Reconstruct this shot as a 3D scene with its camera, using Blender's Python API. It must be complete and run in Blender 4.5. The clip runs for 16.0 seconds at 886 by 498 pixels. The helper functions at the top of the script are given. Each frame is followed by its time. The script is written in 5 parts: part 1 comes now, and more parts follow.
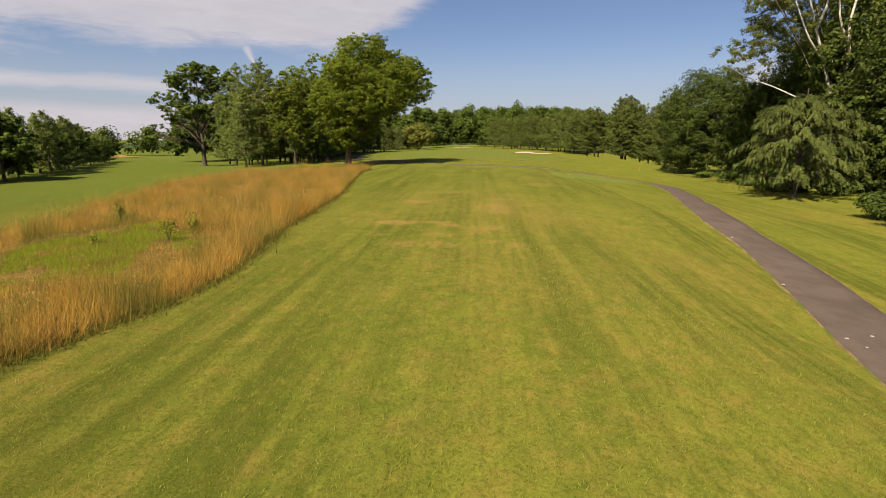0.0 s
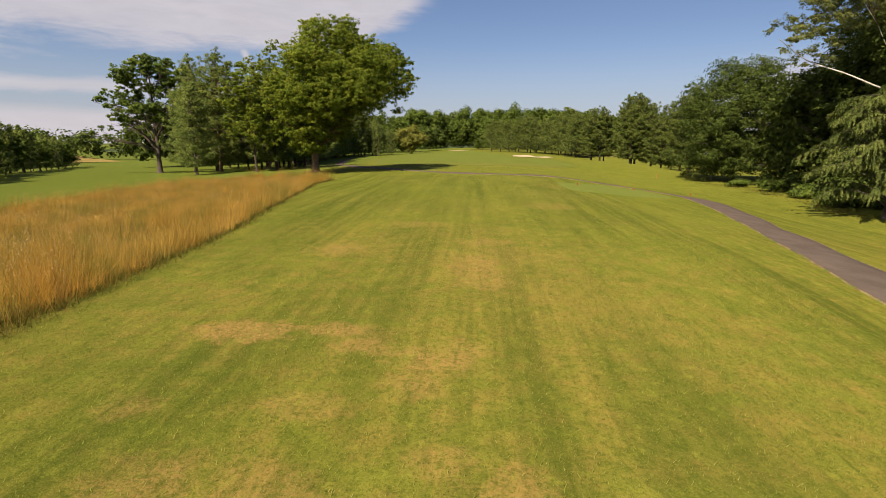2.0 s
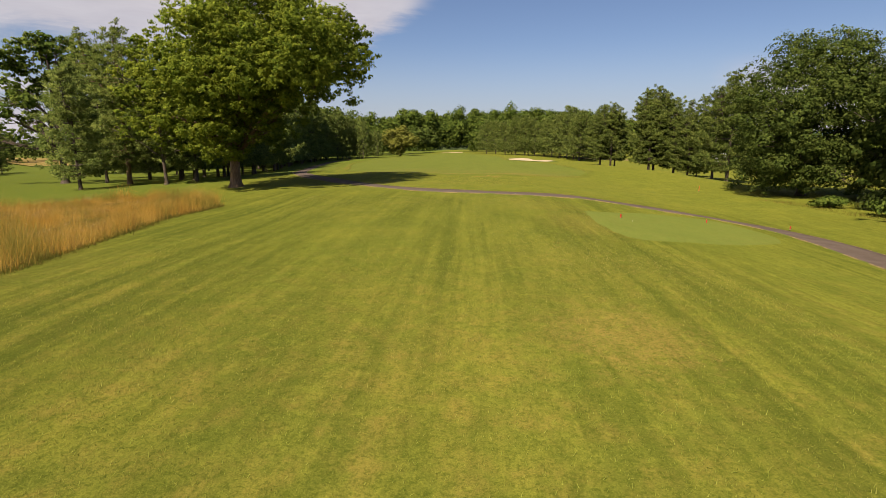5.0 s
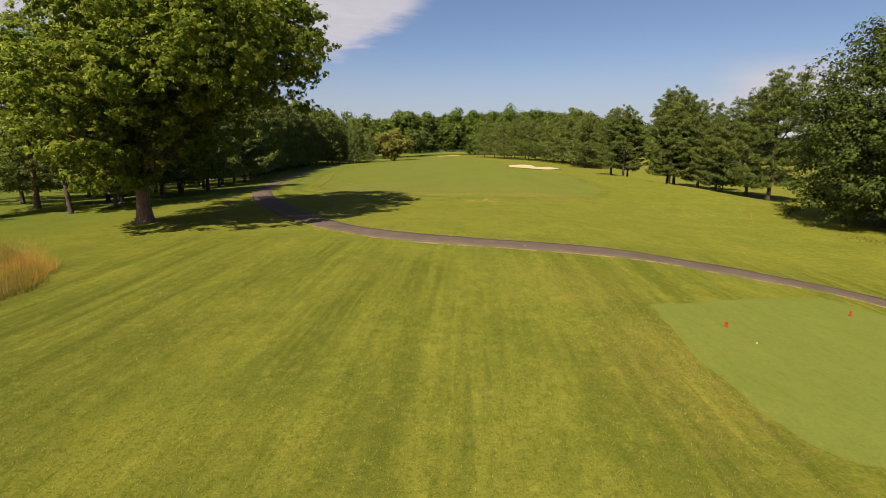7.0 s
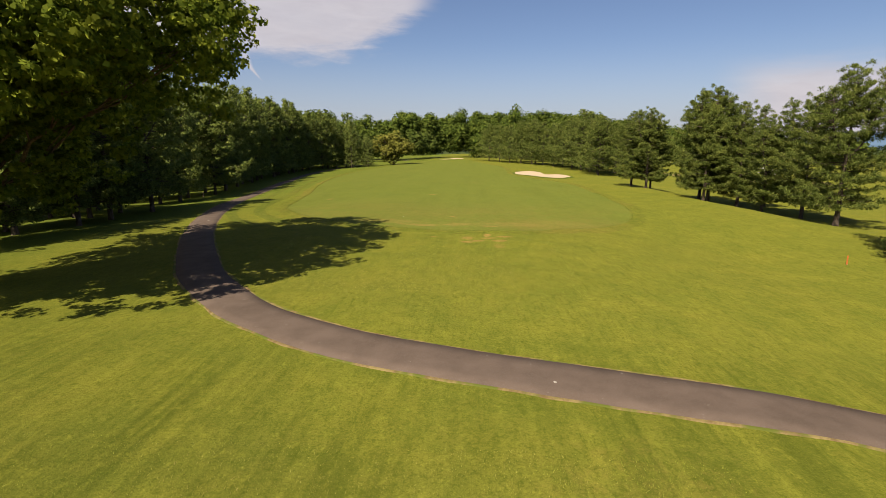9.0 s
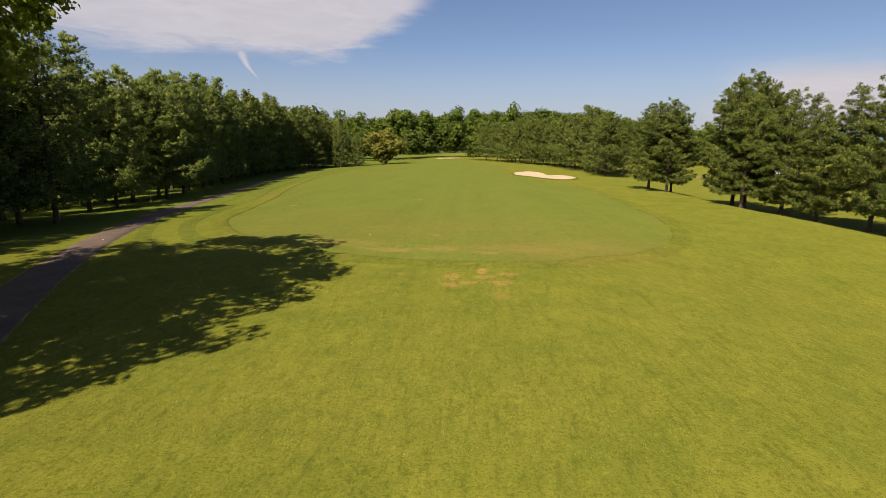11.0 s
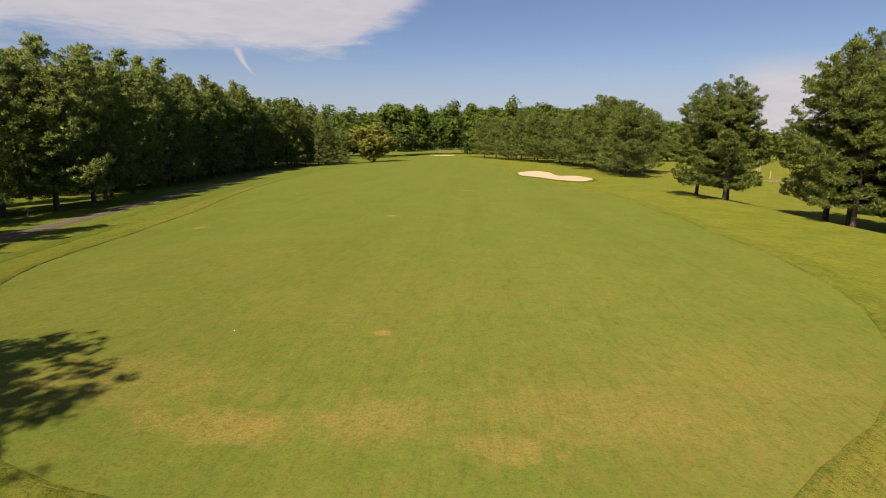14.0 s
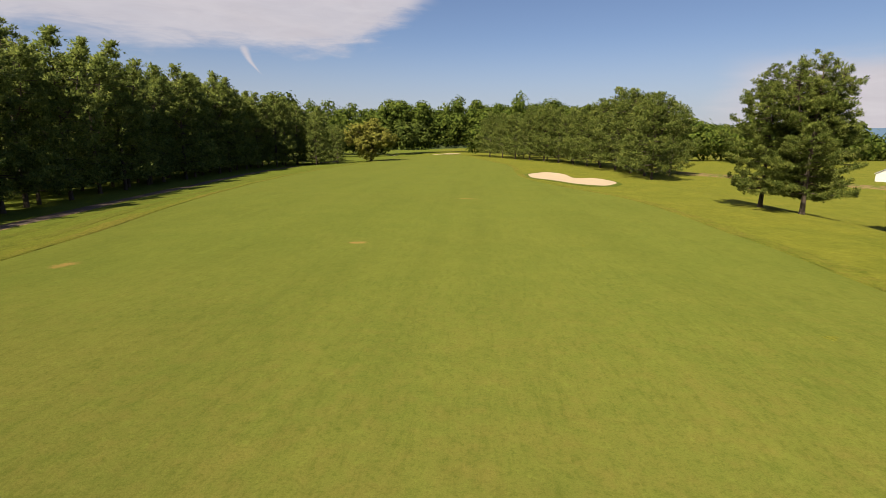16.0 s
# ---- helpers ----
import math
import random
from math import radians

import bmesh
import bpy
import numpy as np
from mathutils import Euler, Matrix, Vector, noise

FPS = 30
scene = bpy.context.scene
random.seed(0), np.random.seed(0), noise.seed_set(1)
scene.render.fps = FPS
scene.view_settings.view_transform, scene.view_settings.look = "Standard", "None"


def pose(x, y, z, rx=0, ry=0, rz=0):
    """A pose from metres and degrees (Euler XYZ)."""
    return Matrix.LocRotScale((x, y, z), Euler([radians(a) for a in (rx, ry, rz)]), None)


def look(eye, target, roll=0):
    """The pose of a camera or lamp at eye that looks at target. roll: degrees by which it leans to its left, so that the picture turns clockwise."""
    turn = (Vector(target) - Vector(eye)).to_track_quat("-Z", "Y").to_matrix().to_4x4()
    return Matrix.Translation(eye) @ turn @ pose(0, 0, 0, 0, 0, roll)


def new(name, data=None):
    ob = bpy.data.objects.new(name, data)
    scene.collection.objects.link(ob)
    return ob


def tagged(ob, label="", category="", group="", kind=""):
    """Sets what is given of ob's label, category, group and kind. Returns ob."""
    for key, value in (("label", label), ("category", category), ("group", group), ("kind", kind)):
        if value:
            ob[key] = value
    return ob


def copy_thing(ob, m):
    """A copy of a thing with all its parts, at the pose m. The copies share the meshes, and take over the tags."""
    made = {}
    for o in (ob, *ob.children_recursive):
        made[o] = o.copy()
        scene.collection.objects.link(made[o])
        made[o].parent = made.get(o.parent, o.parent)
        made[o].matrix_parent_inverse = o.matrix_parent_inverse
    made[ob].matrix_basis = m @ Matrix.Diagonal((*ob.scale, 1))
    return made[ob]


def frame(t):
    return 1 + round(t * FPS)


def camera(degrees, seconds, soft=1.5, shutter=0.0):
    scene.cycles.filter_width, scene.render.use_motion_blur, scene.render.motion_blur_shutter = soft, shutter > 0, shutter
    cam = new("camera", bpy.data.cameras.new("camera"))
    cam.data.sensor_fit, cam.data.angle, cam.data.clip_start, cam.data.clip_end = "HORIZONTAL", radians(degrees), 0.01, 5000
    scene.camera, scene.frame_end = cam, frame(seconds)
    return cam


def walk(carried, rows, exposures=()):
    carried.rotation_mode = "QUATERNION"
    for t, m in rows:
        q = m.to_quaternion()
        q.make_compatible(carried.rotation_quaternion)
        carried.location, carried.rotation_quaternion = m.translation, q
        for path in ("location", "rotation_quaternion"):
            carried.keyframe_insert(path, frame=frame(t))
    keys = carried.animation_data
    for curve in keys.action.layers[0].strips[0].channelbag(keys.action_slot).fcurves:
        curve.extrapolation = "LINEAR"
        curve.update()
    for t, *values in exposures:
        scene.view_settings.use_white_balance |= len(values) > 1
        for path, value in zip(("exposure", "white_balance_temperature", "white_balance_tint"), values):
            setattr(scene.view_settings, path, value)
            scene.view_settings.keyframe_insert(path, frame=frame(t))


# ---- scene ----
cam = camera(81.9, 16.0, soft=0.8)
EXPOSURE = 0.8
METRES, EYE, TILT, LEAN, TURN = 110.0, 3.85, 0.0, 0.0, 3.8
ROWS = [
    (0.0, 0.0, 0.0, 0.0, 0.06, -12.06, -0.29),
    (0.5, 0.0041, 0.0314, -0.0001, -0.01, -11.98, -0.24),
    (1.0, 0.0081, 0.0628, -0.0001, -0.08, -11.86, -0.19),
    (1.5, 0.0126, 0.0938, -0.0002, -0.14, -11.77, -0.19),
    (2.0, 0.0169, 0.1248, -0.0004, -0.18, -11.74, -0.17),
    (2.5, 0.0209, 0.1553, -0.0005, -0.28, -11.71, -0.16),
    (3.0, 0.0251, 0.1863, -0.0008, -0.34, -11.73, -0.17),
    (3.5, 0.0291, 0.2173, -0.0017, -0.44, -11.68, -0.18),
    (6.0, 0.0476, 0.3744, 0.006, -0.69, -11.5, -0.16),
    (6.5, 0.0507, 0.4057, 0.0098, -0.73, -11.46, -0.19),
    (7.0, 0.0539, 0.4369, 0.0142, -0.77, -11.48, -0.16),
    (7.5, 0.0574, 0.4682, 0.0186, -0.0, -11.49, -0.25),
    (8.0, 0.061, 0.4991, 0.0225, -0.07, -11.47, -0.22),
    (8.5, 0.0643, 0.5293, 0.0249, -0.14, -11.44, -0.19),
    (9.0, 0.0677, 0.5592, 0.0256, -0.22, -11.42, -0.25),
    (11.5, 0.0816, 0.7066, 0.0207, -0.59, -11.51, -0.39),
    (12.0, 0.0838, 0.7368, 0.0203, -0.67, -11.57, -0.36),
    (12.5, 0.0859, 0.7676, 0.0202, -0.72, -11.61, -0.38),
    (13.0, 0.0881, 0.7992, 0.0204, -0.77, -11.67, -0.35),
    (13.5, 0.0902, 0.8309, 0.0198, -0.85, -11.74, -0.33),
    (14.0, 0.0929, 0.8626, 0.0181, -0.82, -11.79, -0.37),
    (14.5, 0.0966, 0.8948, 0.0174, -0.26, -11.86, -0.43),
    (15.0, 0.0995, 0.9269, 0.0169, -0.2, -11.93, -0.42),
    (15.5, 0.102, 0.9596, 0.0164, -0.22, -11.95, -0.44),
    (16.0, 0.1042, 0.9927, 0.0165, -0.23, -11.98, -0.46),
]
walk(cam, [(t, pose(0, 0, EYE, TILT, LEAN, TURN) @ pose(METRES * x, METRES * y, METRES * z, 90 + pitch, roll, yaw)) for t, x, y, z, yaw, pitch, roll in ROWS], exposures=[(0.0, EXPOSURE), (16.0, EXPOSURE)])

# ---------------------------------------------------------------- node helper
class Graph:
    """Small helper to write shader node trees as expressions."""

    def __init__(self, tree):
        self.tree = tree
        tree.nodes.clear()

    def node(self, kind, **settings):
        n = self.tree.nodes.new(kind)
        for k, v in settings.items():
            setattr(n, k, v)
        return n

    def put(self, socket, value):
        if isinstance(value, bpy.types.NodeSocket):
            self.tree.links.new(value, socket)
        elif value is not None:
            socket.default_value = value

    def math(self, op, a, b=None, c=None, clamp=False):
        n = self.node("ShaderNodeMath", operation=op, use_clamp=clamp)
        for s, v in zip(n.inputs, (a, b, c)):
            self.put(s, v)
        return n.outputs[0]

    def ramp(self, value, lo, hi, out_lo=0.0, out_hi=1.0):
        n = self.node("ShaderNodeMapRange", interpolation_type="SMOOTHSTEP")
        for k, v in zip(("Value", "From Min", "From Max", "To Min", "To Max"), (value, lo, hi, out_lo, out_hi)):
            self.put(n.inputs[k], v)
        return n.outputs[0]

    def mix(self, fac, a, b, blend="MIX"):
        n = self.node("ShaderNodeMix", data_type="RGBA", blend_type=blend)
        self.put(n.inputs[0], fac)
        self.put(n.inputs[6], a if isinstance(a, bpy.types.NodeSocket) else (*a, 1))
        self.put(n.inputs[7], b if isinstance(b, bpy.types.NodeSocket) else (*b, 1))
        return n.outputs[2]

    def scaled(self, vector, scale, shift=(0, 0, 0)):
        n = self.node("ShaderNodeMapping")
        self.put(n.inputs["Vector"], vector)
        n.inputs["Scale"].default_value = scale
        n.inputs["Location"].default_value = shift
        return n.outputs[0]

    def noise(self, vector, scale, detail=3.0, rough=0.55, distort=0.0):
        n = self.node("ShaderNodeTexNoise")
        self.put(n.inputs["Vector"], vector)
        n.inputs["Scale"].default_value = scale
        n.inputs["Detail"].default_value = detail
        n.inputs["Roughness"].default_value = rough
        n.inputs["Distortion"].default_value = distort
        return n.outputs["Fac"]

    def place(self):
        return self.node("ShaderNodeNewGeometry").outputs["Position"]

    def axes(self, vector):
        n = self.node("ShaderNodeSeparateXYZ")
        self.put(n.inputs[0], vector)
        return n.outputs

    def bump(self, height, strength=0.3, distance=0.02):
        n = self.node("ShaderNodeBump")
        n.inputs["Strength"].default_value = strength
        n.inputs["Distance"].default_value = distance
        self.put(n.inputs["Height"], height)
        return n.outputs[0]

    def surface(self, colour, roughness=0.8, normal=None, specular=0.3, translucent=0.0, thin_colour=None, fibrous=0.0):
        b = self.node("ShaderNodeBsdfPrincipled")
        b.inputs["Diffuse Roughness"].default_value = fibrous
        self.put(b.inputs["Base Color"], colour if isinstance(colour, bpy.types.NodeSocket) else (*colour, 1))
        self.put(b.inputs["Roughness"], roughness)
        b.inputs["Specular IOR Level"].default_value = specular
        self.put(b.inputs["Normal"], normal)
        shader = b.outputs[0]
        if translucent:
            t = self.node("ShaderNodeBsdfTranslucent")
            self.put(t.inputs["Color"], thin_colour or colour)
            m = self.node("ShaderNodeMixShader")
            m.inputs[0].default_value = translucent
            self.tree.links.new(shader, m.inputs[1])
            self.tree.links.new(t.outputs[0], m.inputs[2])
            shader = m.outputs[0]
        out = self.node("ShaderNodeOutputMaterial")
        self.tree.links.new(shader, out.inputs["Surface"])


def material(name):
    m = bpy.data.materials.new(name)
    m.use_nodes = True
    return m, Graph(m.node_tree)


# ---------------------------------------------------------------- sky, clouds, sun
SUN_EL, SUN_AZ = 48.0, 206.0   # degrees; azimuth clockwise from +y
world = bpy.data.worlds.new("sky")
world.use_nodes = True
scene.world = world
g = Graph(world.node_tree)
sky = g.node("ShaderNodeTexSky", sky_type="NISHITA", sun_disc=False)
sky.sun_elevation, sky.sun_rotation = radians(SUN_EL), radians(SUN_AZ)
sky.air_density, sky.dust_density, sky.ozone_density = 1.0, 0.4, 2.6
way = g.node("ShaderNodeTexCoord").outputs["Generated"]
wx, wy, wz = g.axes(way)
az = g.math("MULTIPLY", g.math("ARCTAN2", wx, wy), 57.2958)
el = g.math("MULTIPLY", g.math("ARCSINE", wz), 57.2958)
flat = g.node("ShaderNodeCombineXYZ")
g.put(flat.inputs[0], g.math("MULTIPLY", az, 0.05))
g.put(flat.inputs[1], g.math("MULTIPLY", el, 0.22))
soft_noise = g.noise(flat.outputs[0], 1.0, 6.0, 0.6, 0.4)
fine_noise = g.noise(flat.outputs[0], 4.0, 6.0, 0.6, 0.6)
wob = g.math("ADD", g.math("MULTIPLY", g.math("SUBTRACT", soft_noise, 0.5), 7.0), g.math("MULTIPLY", g.math("SUBTRACT", fine_noise, 0.5), 2.5))
el_w = g.math("ADD", el, wob)
# large bank: lower rim at about 8 degrees, its end towards the middle of the view
slant = g.math("SUBTRACT", g.math("MULTIPLY", g.math("ADD", az, 14.0), 0.55), -8.0)
rim = g.math("MAXIMUM", slant, 8.0)
bank = g.math("MULTIPLY", g.ramp(g.math("SUBTRACT", el_w, rim), -0.4, 2.2), g.ramp(g.math("ADD", az, wob), -3.0, -8.0))
bank = g.math("MULTIPLY", bank, g.ramp(el_w, 60.0, 30.0))
# thin bands near the horizon
band1 = g.math("MULTIPLY", g.ramp(g.math("ABSOLUTE", g.math("SUBTRACT", g.math("ADD", el, g.math("MULTIPLY", wob, 0.3)), 5.0)), 1.0, 0.1), g.ramp(az, -26.0, -33.0))
band2 = g.math("MULTIPLY", g.ramp(g.math("ADD", el, g.math("MULTIPLY", wob, 0.25)), 3.6, 2.2), g.ramp(az, -24.0, -31.0))
band3 = g.math("MULTIPLY", g.ramp(g.math("ADD", el, g.math("MULTIPLY", wob, 0.5)), 8.6, 5.0), g.ramp(g.math("ADD", az, g.math("MULTIPLY", wob, 0.8)), 22.0, 29.0))
drop = g.math("SUBTRACT", 9.6, el)
wisp_line = g.math("SUBTRACT", az, g.math("ADD", -24.0, g.math("MULTIPLY", g.math("MULTIPLY", drop, drop), 0.15)))
wisp = g.math("MULTIPLY", g.ramp(g.math("ABSOLUTE", g.math("ADD", wisp_line, g.math("MULTIPLY", wob, 0.12))), g.ramp(el, 6.4, 9.4, 0.16, 0.75), 0.02), g.math("MULTIPLY", g.ramp(el, 6.2, 7.2), g.ramp(el, 9.6, 8.6)))
dense = g.math("ADD", 0.62, g.math("MULTIPLY", soft_noise, 0.5))
cover = g.math("MULTIPLY", bank, dense, clamp=True)
for b, k in ((band1, 0.75), (band2, 0.9), (band3, 0.95), (wisp, 0.8)):
    cover = g.math("MAXIMUM", cover, g.math("MULTIPLY", b, k))
cloud = g.mix(fine_noise, (6.2, 5.7, 6.1), (8.0, 7.5, 7.8))
clear_sky = g.mix(1.0, sky.outputs[0], (0.96, 0.92, 1.02), "MULTIPLY")
clear_sky = g.mix(g.math("MULTIPLY", g.ramp(el, 11.0, -1.0), 0.75), clear_sky, (4.9, 5.1, 6.1))
tone = g.mix(cover, clear_sky, cloud)
back = g.node("ShaderNodeBackground")
g.put(back.inputs["Color"], tone)
back.inputs["Strength"].default_value = 0.052
g.tree.links.new(back.outputs[0], g.node("ShaderNodeOutputWorld").inputs["Surface"])

sun = new("sun", bpy.data.lights.new("sun", "SUN"))
sun.data.energy, sun.data.angle, sun.data.color = 5.0, radians(0.53), (1.0, 0.87, 0.68)
sun_way = Vector((math.sin(radians(SUN_AZ)) * math.cos(radians(SUN_EL)), math.cos(radians(SUN_AZ)) * math.cos(radians(SUN_EL)), math.sin(radians(SUN_EL))))
sun.matrix_world = look(sun_way * 200, (0, 0, 0))

# ---------------------------------------------------------------- lie of the land
def smooth(a, b, x):
    t = np.clip((np.asarray(x, float) - a) / (b - a), 0, 1)
    return t * t * (3 - 2 * t)


def height(x, y):
    """Height of the ground: a tee plateau that falls off to the cart path and to the fields on the west."""
    x, y = np.asarray(x, float), np.asarray(y, float)
    z = 0.15 * smooth(-20, 60, y) - 0.95 * smooth(98, 146, y) - 0.4 * smooth(150, 230, y) - 0.7 * smooth(290, 420, y)
    by_tee = 1 - smooth(95, 128, y)
    z = z - 2.0 * smooth(5, 27, x) * by_tee - 1.05 * smooth(1.5, 10.5, x) * (1 - smooth(14, 36, y))
    z = z - 0.5 * smooth(8, 24, -x) - 1.6 * smooth(22, 62, -x) - 4.5 * smooth(70, 240, -x)
    z = z - 0.2 * smooth(10, 40, x) * (1 - by_tee) + 0.25 * smooth(18, 32, x) * (1 - smooth(32, 40, x)) * smooth(105, 130, y) * (1 - smooth(150, 190, y))
    z = z - 1.7 * smooth(34, 47, x) * (1 - by_tee) * (1 - smooth(170, 230, y))
    # bank behind the fairway bunker, and the raised green at the far end
    z = z + 0.35 * np.exp(-(((x - 23) / 9) ** 2 + ((y - 221) / 9) ** 2))
    z = z + 0.7 * np.exp(-(((x + 14) / 30) ** 2 + ((y - 428) / 18) ** 2))
    z = z + 0.05 * np.sin(x * 0.31 + 1.0) * np.sin(y * 0.23) + 0.03 * np.sin(x * 0.83 + y * 0.41)
    return z


def gz(x, y):
    return float(height(x, y))


def at(x, y, turn=0.0, size=1.0, sink=0.0):
    """A pose on the ground."""
    return pose(x, y, gz(x, y) - sink, 0, 0, turn) @ Matrix.Scale(size, 4)


# ---------------------------------------------------------------- mesh helpers
def mesh_object(name, verts, faces, mat, parent=None, label="", smooth_shade=False):
    me = bpy.data.meshes.new(name)
    me.from_pydata([tuple(v) for v in verts], [], faces)
    me.materials.append(mat)
    if smooth_shade:
        me.shade_smooth()
    ob = new(name, me)
    if parent is not None:
        ob.parent = parent
    if label:
        tagged(ob, label)
    return ob


def quads_object(name, corners, mat, parent=None, label="", normals=None):
    """A mesh of loose faces from an array (n, corners, 3)."""
    n, k = corners.shape[:2]
    if normals is not None:
        face = np.cross(corners[:, 1] - corners[:, 0], corners[:, -1] - corners[:, 0])
        wrong = (face * normals).sum(1) < 0
        corners = corners.copy()
        corners[wrong] = corners[wrong][:, ::-1]
    me = bpy.data.meshes.new(name)
    me.vertices.add(k * n)
    me.vertices.foreach_set("co", np.ascontiguousarray(corners, dtype=np.float32).ravel())
    me.loops.add(k * n)
    me.loops.foreach_set("vertex_index", np.arange(k * n, dtype=np.int32))
    me.polygons.add(n)
    me.polygons.foreach_set("loop_start", np.arange(0, k * n, k, dtype=np.int32))
    me.update(calc_edges=True)
    if normals is not None:
        me.polygons.foreach_set("use_smooth", np.ones(n, dtype=bool))
        me.normals_split_custom_set(np.repeat(normals, k, axis=0).tolist())
    me.materials.append(mat)
    ob = new(name, me)
    if parent is not None:
        ob.parent = parent
    if label:
        tagged(ob, label)
    return ob


def part(name, bm, mat, parent, label=""):
    me = bpy.data.meshes.new(name)
    bm.to_mesh(me)
    bm.free()
    me.materials.append(mat)
    ob = new(name, me)
    ob.parent = parent
    if label:
        tagged(ob, label)
    return ob


def sheet(name, rows, mat, lift=0.02, kind="structure", label="", category="", drape=True):
    """A sheet over the ground from rows of (x, y, extra height), each with the same count."""
    verts, faces, w = [], [], len(rows[0])
    for row in rows:
        for x, y, up in row:
            verts.append((x, y, (gz(x, y) if drape else 0) + lift + up))
    for i in range(len(rows) - 1):
        for j in range(w - 1):
            faces.append((i * w + j, i * w + j + 1, (i + 1) * w + j + 1, (i + 1) * w + j))
    ob = mesh_object(name, verts, faces, mat, smooth_shade=True)
    return tagged(ob, label, category, "", kind)


def spline(points, step):
    """Points along a smooth curve through the given ones."""
    p = np.array(points, float)
    out = []
    for i in range(len(p) - 1):
        a, b = p[max(i - 1, 0)], p[min(i + 2, len(p) - 1)]
        n = max(2, int(np.linalg.norm(p[i + 1] - p[i]) / step))
        for k in range(n):
            t = k / n
            out.append(0.5 * (2 * p[i] + (p[i + 1] - a) * t + (2 * a - 5 * p[i] + 4 * p[i + 1] - b) * t**2 + (3 * p[i] - a - 3 * p[i + 1] + b) * t**3))
    out.append(p[-1])
    return np.array(out)


def sides(line):
    d = np.gradient(line, axis=0)
    d /= np.linalg.norm(d, axis=1)[:, None]
    return np.stack([-d[:, 1], d[:, 0]], 1)


# ---------------------------------------------------------------- ground materials
def dry_patches(g, px, py, p, spots):
    """Worn tan spots of given centre and radii, ragged and speckled with green."""
    ragged, speck = g.noise(p, 1.9, 6.0, 0.78), g.noise(p, 11.0, 3.0, 0.7)
    total = None
    for x, y, rx, ry, k in spots:
        a = g.math("DIVIDE", g.math("SUBTRACT", px, x), rx)
        b = g.math("DIVIDE", g.math("SUBTRACT", py, y), ry)
        d = g.math("SQRT", g.math("ADD", g.math("MULTIPLY", a, a), g.math("MULTIPLY", b, b)))
        m = g.math("MULTIPLY", g.ramp(g.math("ADD", d, g.math("MULTIPLY", g.math("SUBTRACT", ragged, 0.5), 3.4 if rx > 0.6 else 2.8 if rx > 0.3 else 1.2)), 1.35, 0.4), k)
        total = m if total is None else g.math("MAXIMUM", total, m)
    return g.math("MULTIPLY", total, g.ramp(speck, 0.36, 0.60, 0.45, 1.0))


